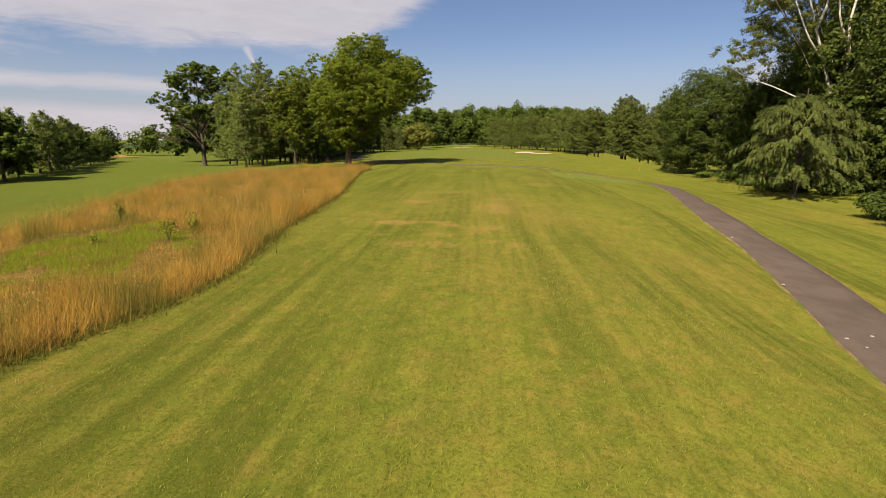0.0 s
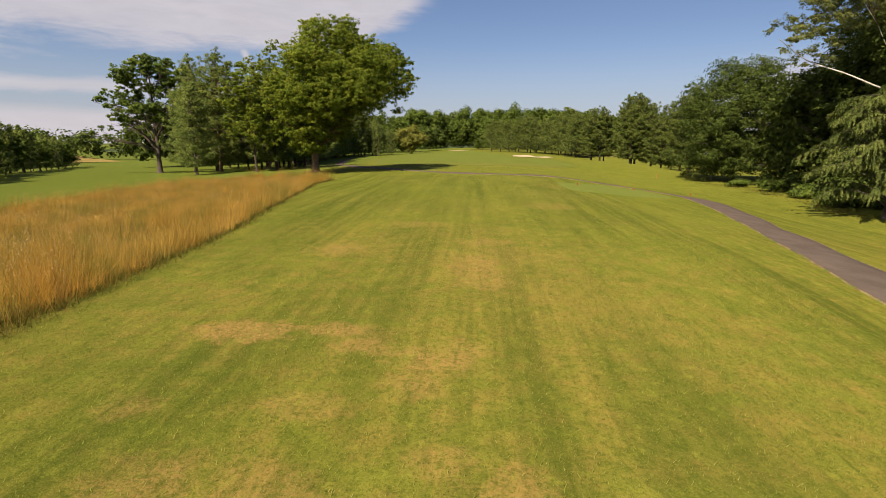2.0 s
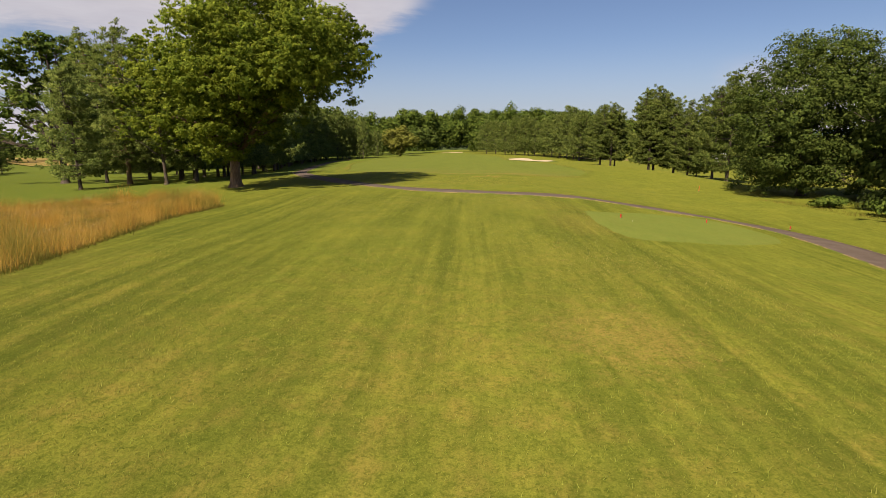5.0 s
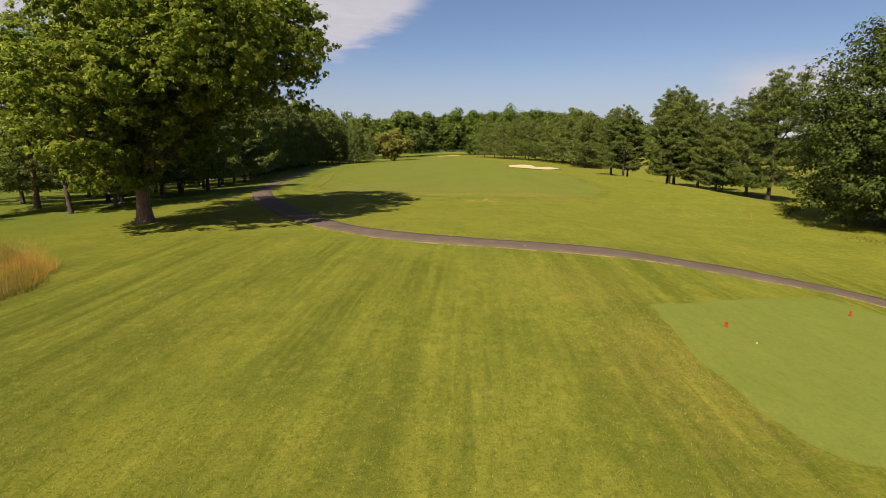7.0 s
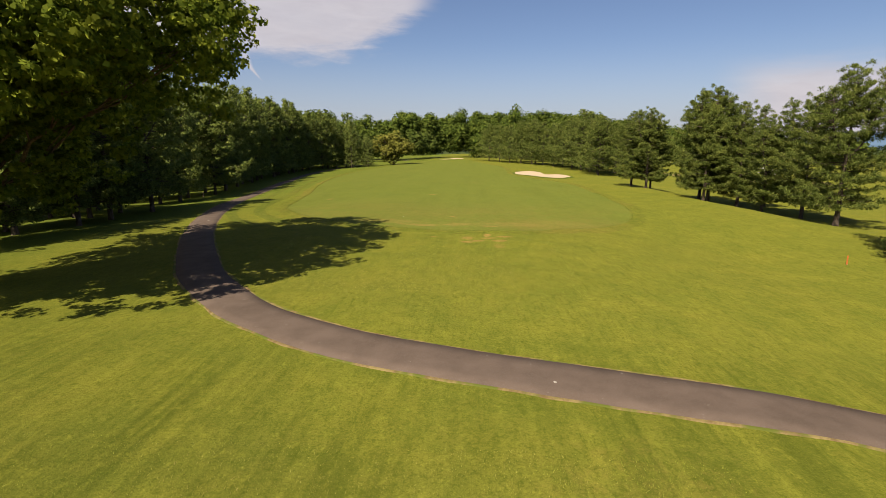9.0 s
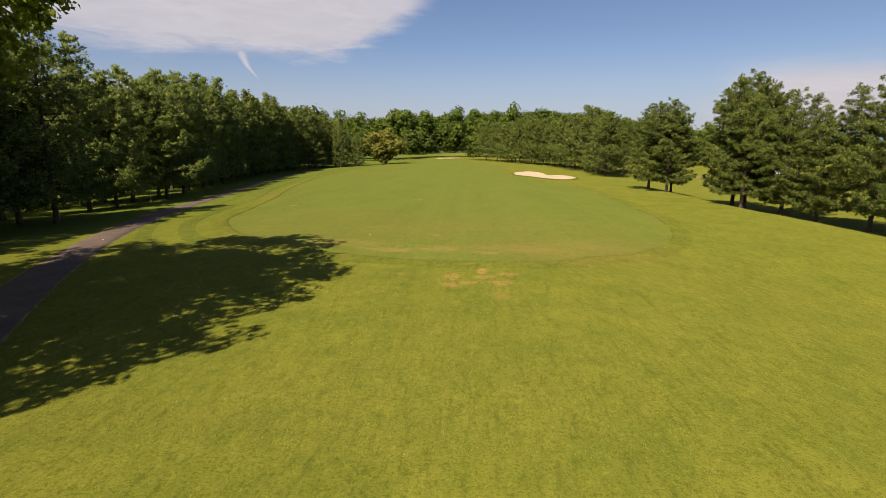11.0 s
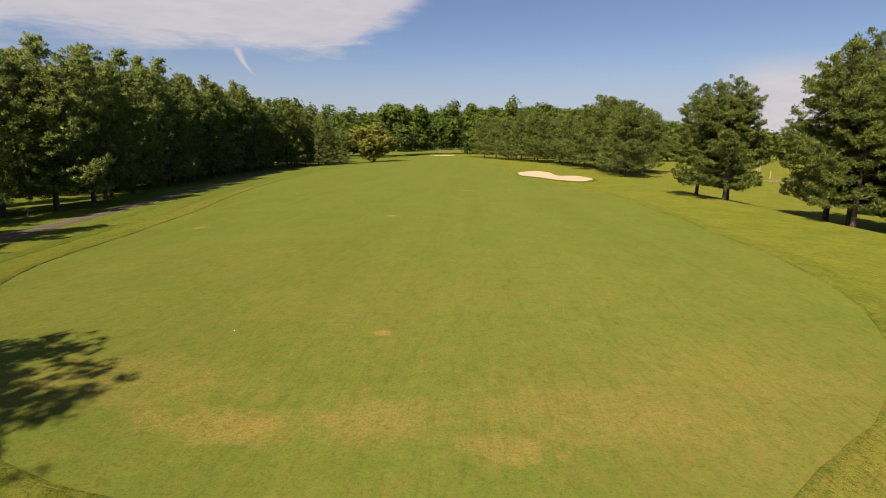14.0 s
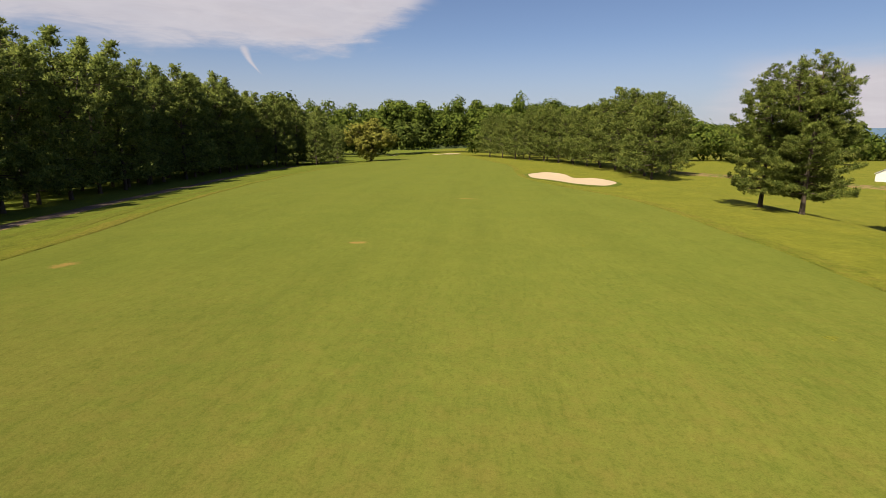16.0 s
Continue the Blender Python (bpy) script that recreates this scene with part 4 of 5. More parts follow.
# by the path, east side at the start
maple = settle(broad_tree("maple_tree", "dense round dark-green maple with a crown down to the ground", round_lobes(18.7, 8.5, 0.4, 165, 3) + [(5.2 * math.cos(k * 0.785), 5.2 * math.sin(k * 0.785), 3.0, 2.9, 2.8, 12) for k in range(8)], 13.0, 0.4, 330, 0.26, 41, leaf_dark, bark_dark, puff=1.1), 40.9, 97.0)
settle(drooping_spruce("spruce_tree", "grey-green drooping spruce beside the cart path", 11.0, 6.3, 51, spruce_mat, bark_dark), 32.6, 55.0)
FORK = (0, 0, 10.6)
settle(broad_tree("birch_tree", "tall tree with pale forking limbs and thin foliage", [
    (-10.4, -2.5, 21.5, 3.0, 2.8, 14), (-8.2, 0, 25.0, 3.8, 3.2, 20), (-5.0, 3, 28.5, 4.4, 3.4, 22), (1, 4, 30.0, 4.6, 3.4, 20), (6.0, 3, 26.0, 4.6, 4.2, 22), (-14.4, -4.4, 15.0, 1.7, 1.2, 7), (-11.4, -2.4, 16.0, 2.4, 1.7, 10), (-8.6, 0.5, 17.6, 3.0, 2.4, 14), (-10.2, -1.0, 13.8, 2.2, 1.2, 8),
    (4.6, 3.4, 16.5, 3.8, 3.6, 16), (0.5, 4.0, 21.0, 3.8, 3.6, 18), (-5.6, 2.5, 21.5, 3.4, 3.2, 16), (-7.0, -2.0, 23.5, 2.6, 2.4, 10), (2.8, 1.8, 25.5, 2.8, 2.4, 10), (5.4, -1.5, 20.0, 2.6, 2.4, 10), (-3.4, 2.4, 18.0, 1.9, 1.8, 6), (1.2, 2.0, 21.5, 1.9, 1.8, 6), (3.6, -2.2, 15.4, 2.0, 1.6, 7), (-7.4, 1.6, 19.0, 2.2, 1.8, 8), (-1.0, 1.6, 27.0, 2.4, 2.0, 8), (-2.2, -3.2, 16.6, 2.0, 1.5, 7), (2.0, -3.4, 21.5, 2.4, 1.8, 8), (-4.6, -3.0, 22.5, 2.4, 1.8, 8), (5.2, -3.0, 24.5, 2.4, 2.0, 8), (-6.4, -2.6, 18.6, 2.2, 1.6, 8)],
    11.4, 0.40, 300, 0.21, 61, leaf_birch, bark_pale, limbs=3, puff=0.85, split=True, low=0.75, twig_mat=bark, thick=0.5, extra=[
        ([FORK, (-1.7, -0.6, 14.5), (-4.0, -1.2, 19.5), (-5.4, -1.0, 24.0), (-6.6, 0, 29.0)], 0.21, 0.04),
        ([(-2.0, -0.7, 15.2), (-4.6, -1.8, 17.4), (-6.6, -1.6, 21.6)], 0.15, 0.04), ([(-3.6, -1.2, 18.6), (-3.0, -1.8, 22.5), (-3.4, -1.4, 28.0)], 0.15, 0.04),
        ([FORK, (0.5, -1.2, 14.8), (-0.4, -1.8, 19.0), (0.5, -1.4, 24.5), (0.2, -0.8, 31.0)], 0.22, 0.04), ([(0.0, -1.5, 17.0), (-1.8, -2.0, 20.0), (-2.0, -1.8, 26.0)], 0.14, 0.04),
        ([FORK, (1.7, -0.5, 14.0), (2.8, -1.2, 18.0), (3.8, -0.9, 23.0), (4.5, 0, 29.0)], 0.20, 0.04), ([(2.4, -0.9, 16.4), (4.2, -1.5, 20.0), (6.0, -0.9, 25.0)], 0.14, 0.04),
        ([(-0.1, 0, 9.6), (-3.0, -2.2, 10.2), (-6.0, -4.0, 10.6), (-8.6, -3.0, 12.0), (-11.0, -1.4, 13.3), (-15.6, -4.8, 14.6)], 0.10, 0.025)]), 42.7, 67.5)
tree_f = settle(broad_tree("tree", "dark broad-leaved tree in the wood east of the path", round_lobes(15.0, 6.8, 0.5, 84, 5), 10.5, 0.3, 120, 0.50, 71, leaf_dark, bark_dark, limbs=9, group="wood east of the path", puff=1.15), 43.5, 76.0)
for x, y, s in ((46, 60, 1.1), (44, 82, 1.05), (50, 92, 1.1)):
    plant(tree_f, x, y, s)
for x, y, s in ((49, 58, 1.2), (50, 69, 1.4), (49, 80, 1.25)):
    plant(maple, x, y, s, "tall dense dark tree behind the pale-limbed tree", "wood east of the path")

# low trees beyond the eastern pines
line_f = settle(broad_tree("tree", "mid-green round tree in the line beyond the western fairway", round_lobes(12.0, 5.6, 0.4, 54, 7), 8.0, 0.25, 70, 0.75, 81, leaf_mid, bark_dark, limbs=6, group="western tree line", puff=1.2), -64.5, 66.0, 0.0, 0.8)
for x, y, s in ((50, 147, 0.6), (54.5, 161, 0.58)):
    plant(line_f, x, y, s, "low dark round tree beyond the eastern pines", "low trees beyond the pines")

# far trees on the west
for k in range(16):
    y = 58 + 7.2 * k + rng.uniform(-1.5, 1.5)
    x = float(np.interp(y, [58, 80, 143, 175], [-59.5, -68.5, -107, -128])) - 2 + rng.uniform(-1.5, 1.5)
    if k % 3 == 1:
        plant(line_f, x, y, 0.84 - 0.004 * k)
    else:
        plant(pine_d, x, y, 0.46 - 0.002 * k, "mid-green pine in the line beyond the western fairway", "western tree line")
    plant(line_f if k % 2 else pine_d, x - 4.5, y + 3.0, (0.86 if k % 2 else 0.5) - 0.004 * k, "mid-green tree in the line beyond the western fairway", "western tree line")
settle(broad_tree("olive_tree", "rounded olive-brown tree with a short forked trunk near the far green", round_lobes(15.0, 9.2, 1.4, 90, 9), 9.0, 0.5, 190, 0.60, 91, leaf_olive, bark_dark, puff=1.1, limbs=8), -35.0, 303.0)
plant(pine_d, -44.5, 291, 0.62, "small pine beside the fairway near the far green")

# ---------------------------------------------------------------- far woods
def woods(name, label, spots, leaf, per, mat, seed, base=None):
    """Many far crowns in one mesh: leaf clumps on uneven domes, down to the ground."""
    rng = np.random.default_rng(seed)
    out, norms = [], []
    for x, y, h, r in spots:
        n = 20
        d = unit(rng.normal(0, 1, (n, 3)))
        d[:, 2] = np.abs(d[:, 2]) * 1.35 - 0.75
        c = d * np.array([r * 0.8, r * 0.8, h * 0.44]) * rng.uniform(0.7, 1.05, (n, 1)) + np.array([x, y, (base(x, y) if base else gz(x, y)) + h * 0.52])
        which = np.repeat(np.arange(n), per)
        q = unit(rng.normal(0, 1, (len(which), 3)))
        rc = r * 0.55 * rng.uniform(0.75, 1.25, n)
        p = c[which] + q * (rng.random(len(which)) ** 0.4 * rc[which])[:, None] * np.array([1, 1, 0.85])
        nn = unit(q + np.array([0, 0, 0.5]) + rng.normal(0, 0.3, q.shape))
        ax = np.cross(nn, rng.normal(0, 1, q.shape))
        s = leaf * rng.uniform(0.6, 1.4, len(which))
        out.append(blades(p, ax, nn, s, s * 0.8))
        norms.append(unit(q + d[which] * 0.6 + np.array([0, 0, 0.3]) + rng.normal(0, 0.2, q.shape)))
    return tagged(quads_object(name, np.concatenate(out), mat, None, "", np.concatenate(norms)), label, "woods", "", "stuff")


r2 = random.Random(8)
spots = []
for row, (yb, hh) in enumerate(((446, 34), (466, 42))):
    for k in range(30):
        spots.append((-125 + 7.6 * k + r2.uniform(-3, 3), yb + r2.uniform(-5, 5) + 0.0 * k, hh * r2.uniform(0.82, 1.12), r2.uniform(5.5, 8.5)))
spots += [(r2.uniform(-70, -20), 440 + r2.uniform(-4, 4), r2.uniform(36, 41), r2.uniform(6, 8)) for k in range(9)]
woods("far_woods", "tall broad-leaved woods behind the far green", spots, 1.6, 60, leaf_mid, 4)
spots = [(-70 - 4 * k + r2.uniform(-5, 5), 310 + 7.5 * k + r2.uniform(-6, 6), r2.uniform(28, 35), r2.uniform(6, 9)) for k in range(18)]
spots += [(-100 + 6 * k + r2.uniform(-3, 3), 395 + 2 * k + r2.uniform(-6, 6), r2.uniform(16, 24), r2.uniform(5, 7)) for k in range(13)]
spots += [(-84 + r2.uniform(-10, 6), 150 + 8 * k, r2.uniform(18, 23), r2.uniform(5, 7)) for k in range(20)]
woods("west_woods", "dark broad-leaved woods behind the western pines", spots, 1.4, 56, leaf_dark, 5)
spots = [(-190 + 12 * k + r2.uniform(-6, 6), 330 + r2.uniform(-20, 25), r2.uniform(19, 26), r2.uniform(7, 11)) for k in range(9)]
spots += [(-420 + 13 * k + r2.uniform(-6, 6), 300 + 3 * k + r2.uniform(-20, 20), r2.uniform(18, 25), r2.uniform(7, 11)) for k in range(18)]
woods("distant_woods", "distant woods across the western fields", spots, 1.9, 30, leaf_dark, 6)
spots = [(8 + 9 * k + r2.uniform(-5, 5), 372 - 6 * k + r2.uniform(-12, 12), r2.uniform(15, 20), r2.uniform(6, 9)) for k in range(14)]
spots += [(62 + 11 * k + r2.uniform(-6, 6), 330 + 3 * k + r2.uniform(-15, 15), r2.uniform(10, 15), r2.uniform(6, 9)) for k in range(22)]
woods("east_woods", "broad-leaved woods behind the eastern pines", spots, 1.35, 60, leaf_mid, 7)


# dry open field with a path of bare earth, seen between the western tree line and the open tree
field_mat = lawn("dry_field", (0.250, 0.170, 0.050), (0.150, 0.125, 0.035), (0.330, 0.230, 0.090), grain=0.8, dryness=0.8)
rows = [[(-205 - 1.15 * (y - 285) + u * (16 + 0.10 * (y - 285)), y, 0.25 + 0.012 * (y - 285)) for u in np.linspace(-1, 1, 9)] for y in np.arange(285, 420, 9)]
sheet("dry_field", rows, field_mat, 0.05, "structure", "dry tan field rising between far trees", "field")

# ---------------------------------------------------------------- wooded ridge and far mountain
def ridge(name, label, x0, x1, y0, depth, top, mat, seed, step):
    nx, ny = int((x1 - x0) / step) + 1, 9
    verts, faces = [], []
    for j in range(ny):
        for i in range(nx):
            x = x0 + i * step
            e = top(x) * math.sin(math.pi * min(1, 0.5 * j / (ny - 1)))
            nz = noise.fractal(Vector((x / 60, j * 0.9, seed)), 1.0, 2.0, 4) * 0.09 * e
            verts.append((x, y0 + depth * j / (ny - 1), -12 + e + nz))
    for j in range(ny - 1):
        for i in range(nx - 1):
            faces.append((j * nx + i, j * nx + i + 1, (j + 1) * nx + i + 1, (j + 1) * nx + i))
    return tagged(mesh_object(name, verts, faces, mat, smooth_shade=True), label, "hill", "", "structure")


ridge_mat, g = material("wooded_slope")
p = g.place()
c = g.mix(g.ramp(g.noise(p, 0.09, 5.0, 0.7), 0.35, 0.65), (0.030, 0.048, 0.022), (0.085, 0.110, 0.040))
g.surface(c, 0.95, g.bump(g.noise(p, 0.11, 5.0, 0.7), 1.0, 6.0), 0.05)
# far mountain: the blue of distance haze is put into its base colour
haze_mat, g = material("haze_tinted_mountain")
c = g.mix(g.ramp(g.noise(g.place(), 0.006, 5.0, 0.65), 0.35, 0.65), (0.075, 0.125, 0.20), (0.10, 0.16, 0.24))
g.surface(c, 1.0, None, 0.0)
def ridge_top(x):
    return 14 + 42 * math.exp(-((x - 70) / 260) ** 2)


def ridge_height(x, y):
    return -13 + ridge_top(x) * math.sin(math.pi * min(1.0, max(0.0, 0.5 * (y - 620) / 260)))


ridge("wooded_ridge", "wooded ridge beyond the course", -500, 900, 620, 260, ridge_top, ridge_mat, 1.0, 10)
spots = [(-260 + 2.0 * k + r2.uniform(-8, 8), 650 + 46 * (k % 5) + r2.uniform(-16, 16), r2.uniform(13, 20), r2.uniform(8, 12)) for k in range(330)]
woods("ridge_woods", "dense broad-leaved woods covering the far ridge", spots, 2.6, 11, leaf_mid, 9, ridge_height)
ridge("mountain", "blue hazy mountain on the horizon", 300, 4200, 1900, 700, lambda x: 20 + 62 * math.exp(-((x - 1750) / 300) ** 2) + 40 * math.exp(-((x - 2400) / 500) ** 2), haze_mat, 2.0, 40)

# ---------------------------------------------------------------- tall grass
def fescue_edges(y):
    ye = [-4, 3, 7.6, 10.8, 13.3, 20.6, 35, 45, 60.3, 66, 70, 72.5]
    right = np.interp(y, ye, [-9.5, -8.8, -8.1, -7.2, -7.0, -8.1, -9.6, -11.3, -14.0, -13.8, -16, -21])
    left = np.interp(y, ye, [-19, -19.5, -20, -20.3, -20.5, -21, -26, -29, -32, -32, -30, -24])
    return left, right


straw, g = material("dry_straw")
island = g.node("ShaderNodeNewGeometry").outputs["Random Per Island"]
patch, patch2, patch3 = g.noise(g.place(), 0.38, 4.0, 0.65), g.noise(g.scaled(g.place(), (1, 1, 0), (40, 7, 0)), 0.42, 4.0, 0.65), g.noise(g.scaled(g.place(), (1, 1, 0), (11, 31, 0)), 0.9, 4.0, 0.65)
c = g.mix(g.ramp(patch, 0.36, 0.60), (0.45, 0.238, 0.030), (0.57, 0.355, 0.075))
c = g.mix(g.math("MULTIPLY", island, 0.4), c, (0.61, 0.41, 0.105))
c = g.mix(g.math("MULTIPLY", g.ramp(patch3, 0.50, 0.60), 0.75), c, (0.26, 0.155, 0.040))
c = g.mix(g.math("MULTIPLY", g.ramp(patch2, 0.46, 0.58), 0.9), c, (0.215, 0.195, 0.036))
g.surface(c, 0.8, None, 0.1, 0.45)
straw_pale, g = material("pale_seed_heads")
island = g.node("ShaderNodeNewGeometry").outputs["Random Per Island"]
patch = g.noise(g.place(), 0.25, 3.0)
c = g.mix(island, (0.45, 0.245, 0.036), (0.55, 0.345, 0.078))
c = g.mix(g.math("MULTIPLY", g.ramp(patch, 0.47, 0.58), 0.85), c, (0.62, 0.42, 0.21))
c = g.mix(g.math("MULTIPLY", g.ramp(g.noise(g.scaled(g.place(), (1, 1, 0), (40, 7, 0)), 0.42, 4.0, 0.65), 0.46, 0.58), 0.8), c, (0.26, 0.215, 0.045))
g.surface(c, 0.85, None, 0.1, 0.4)
green_blade, g = material("green_blades")
island = g.node("ShaderNodeNewGeometry").outputs["Random Per Island"]
c = g.mix(island, (0.085, 0.095, 0.016), (0.20, 0.150, 0.035))
g.surface(c, 0.8, None, 0.05, 0.3)
weed_blade, g = material("weed_blades")
island = g.node("ShaderNodeNewGeometry").outputs["Random Per Island"]
c = g.mix(island, (0.22, 0.285, 0.020), (0.30, 0.355, 0.030))
c = g.mix(g.ramp(g.noise(g.place(), 1.1, 3.0), 0.48, 0.62), c, (0.26, 0.23, 0.04))
g.surface(c, 0.8, None, 0.05, 0.5)


def grass_field(name, label, count, seed, where, tall, mat, width, lean=0.28, up=0.0, flow=0.10):
    """Loose upright blades: each a bent quad on the ground."""
    rng = np.random.default_rng(seed)
    x, y = where(rng, count)
    n = len(x)
    z = height(x, y)
    base = np.stack([x, y, z - 0.02], 1)
    h = tall(x, y, rng)
    a = rng.uniform(0, 6.283, n)
    lean_v = np.stack([np.cos(a), np.sin(a), np.zeros(n)], 1) * (h * np.abs(rng.normal(0, lean, n)))[:, None]
    lean_v[:, 0] += h * flow
    b = rng.uniform(0, 6.283, n)
    sd = np.stack([np.cos(b), np.sin(b), np.zeros(n)], 1) * width * rng.uniform(0.6, 1.5, (n, 1))
    top = base + lean_v + np.stack([np.zeros(n), np.zeros(n), h], 1)
    q = np.stack([base - sd, base + sd, top], 1)
    normals = None
    if up:
        normals = unit(np.stack([-sd[:, 1], sd[:, 0], np.zeros(n)], 1) / width * (1 - up) * rng.choice([-1, 1], (n, 1)) + np.array([0, 0, up]))
    return tagged(quads_object(name, q, mat, None, "", normals), label, "grass", "", "stuff")


def in_green_patch(x, y):
    wave = 0.35 * np.sin(x * 1.9 + 2 * np.sin(y * 0.8)) + 0.3 * np.sin(y * 1.4 + 1.5 * np.sin(x * 1.1)) + 0.2 * np.sin(x * 4.1 + y * 3.3)
    return ((x + 13.6 + 0.35 * (y - 17)) / 3.4) ** 2 + ((y - 17.0) / 5.4) ** 2 < 0.8 + wave


def fescue_spots(rng, n):
    y = rng.uniform(-4, 72.4, n)
    l, r = fescue_edges(y)
    x = l + (r - l) * rng.random(n) ** 0.85 + rng.normal(0, 0.14, n)
    keep = ~in_green_patch(x, y) | (rng.random(n) < 0.25 * (clumpy(x, y) > 0.45))
    return x[keep], y[keep]


def clumpy(x, y):
    """Uneven growth of the tall grass, 0 to 1, at the scale of clumps and of whole patches."""
    out = np.zeros(len(x))
    for f, k, a in ((0.9, 0.28, 0.4), (0.37, 0.34, 1.9), (2.3, 0.24, 3.1), (4.6, 0.14, 5.0)):
        out += k * (0.5 + 0.5 * np.sin(x * f * 1.7 + 1.6 * np.sin(y * f * 1.1 + a) + a) * np.sin(y * f * 1.3 + 1.9 * np.sin(x * f * 0.9 - a)))
    return out


def stand(x, y):
    """Height of the tall grass: low by the green patch and towards the far end."""
    edge = ((x + 13.6 + 0.35 * (y - 17)) / 3.4) ** 2 + ((y - 17.0) / 5.4) ** 2
    rim_near = np.exp(-np.clip(fescue_edges(y)[1] - x, 0, 9) / 1.4)
    return (0.08 + 0.58 * rim_near + 1.9 * clumpy(x, y) ** 2.1) * np.where(edge < 1.0, 0.4, np.where(edge < 1.7, 0.7, 1.0))


thatch_mat = lawn("thatch", (0.150, 0.115, 0.030), (0.085, 0.070, 0.020), (0.230, 0.140, 0.045), grain=1.2, dryness=0.6)
rows = []
for y in np.arange(-3.8, 72.3, 0.9):
    l, r = fescue_edges(y)
    rows.append([(l + 0.4 + (r - l - 0.8) * k / 14, y, 0.0) for k in range(15)])
sheet("thatch", rows, thatch_mat, 0.03, "structure", "brown thatch under the tall grass", "thatch")
grass_field("tall_grass", "dry golden-brown tall fescue grass beside the mown rough", 235000, 12, fescue_spots,
            lambda x, y, rng: stand(x, y) * rng.uniform(0.35, 1.15, len(x)), straw, 0.0058, 0.5)


def head_field(count, seed):
    """Pale feathery seed heads over the tall grass."""
    rng = np.random.default_rng(seed)
    x, y = fescue_spots(rng, count)
    n = len(x)
    c = np.stack([x, y, height(x, y) + stand(x, y) * rng.uniform(0.45, 1.12, n)], 1)
    ax = unit(np.stack([rng.normal(0.2, 0.6, n), rng.normal(0, 0.6, n), np.full(n, 0.7)], 1))
    s = rng.uniform(0.025, 0.062, n)
    return tagged(quads_object("seed_heads", blades(c, ax, unit(rng.normal(0, 1, (n, 3))), s, s * 0.28), straw_pale, None, "", unit(rng.normal(0, 0.5, (n, 3)) + np.array([0, 0, 0.7]))), "pale feathery seed heads above the tall grass", "grass", "", "stuff")


head_field(150000, 15)


def green_spots(rng, n):
    y, x = rng.uniform(10, 24, n), rng.uniform(-19.5, -8.5, n)
    keep = in_green_patch(x, y)
    return x[keep], y[keep]


grass_field("weed_patch", "bright green low weeds inside the tall grass", 110000, 13, green_spots, lambda x, y, rng: rng.uniform(0.06, 0.20, len(x)), weed_blade, 0.014, 0.7)


def verge_spots(rng, n):
    y = rng.uniform(-4, 68, n)
    l, r = fescue_edges(y)
    return r + rng.normal(0, 0.22, n) * (0.6 + clumpy(r, y)) - 0.05, y


grass_field("grass_verge", "green and brown tufts at the foot of the tall grass", 14000, 14, verge_spots, lambda x, y, rng: rng.uniform(0.04, 0.24, len(x)) * (0.5 + clumpy(x, y)), green_blade, 0.010, 0.8)


def near_path(x, y):
    px = np.interp(y, line[: len(line) // 3, 1], line[: len(line) // 3, 0])
    return (np.abs(x - px) < 1.3) & (y < 60)


def mown_spots(rng, n):
    """Denser near the start, where the eye is low; none on path, tee, tall grass or fairway."""
    y = 2 + 96 * rng.random(n) ** 1.5
    x = rng.uniform(-9.5, 10.5, n)
    _, r = fescue_edges(y)
    keep = (x > r + 0.1) & ~near_path(x, y) & ~((x > 8.8) & (y > 56)) & ~((y > 72) & (y < 84))
    return x[keep], y[keep]


turf_blade, g = material("turf_blades")
island = g.node("ShaderNodeNewGeometry").outputs["Random Per Island"]
p = g.place()
dryer = g.ramp(g.math("ADD", g.math("MULTIPLY", g.noise(p, 0.055, 4.0, 0.6), 0.65), g.math("MULTIPLY", g.noise(p, 1.7, 5.0, 0.7), 0.35)), 0.44, 0.60)
c = g.mix(island, (0.200, 0.235, 0.032), (0.360, 0.365, 0.070))
c = g.mix(g.math("MULTIPLY", dryer, 0.7), c, g.mix(island, (0.28, 0.215, 0.060), (0.46, 0.37, 0.14)))
g.surface(c, 0.8, None, 0.04, 0.5)
grass_field("short_grass", "short blades of mown olive-green and tan rough grass", 300000, 19, mown_spots, lambda x, y, rng: rng.uniform(0.03, 0.075, len(x)), turf_blade, 0.0065, 0.7)


def litter_spots(rng, n):
    """Scattered drifts at the foot of the eastern wood."""
    k = rng.integers(0, 7, n)
    cx = np.array([31.6, 33.0, 33.8, 34.6, 35.2, 35.0, 34.2])[k]
    cy = np.array([58.5, 62.0, 66.5, 73.0, 79.0, 85.0, 89.5])[k]
    return cx + rng.normal(0, 0.8, n), cy + rng.normal(0, 1.5, n)


grass_field("dry_weeds", "low tan and yellow weeds at the edge of the wood", 2200, 21, litter_spots, lambda x, y, rng: rng.uniform(0.05, 0.28, len(x)), green_blade, 0.022, 0.6)


weed_leaf = leaf_material("weed_leaf", (0.26, 0.275, 0.028), (0.35, 0.34, 0.045), (0.16, 0.20, 0.024), 0.45)


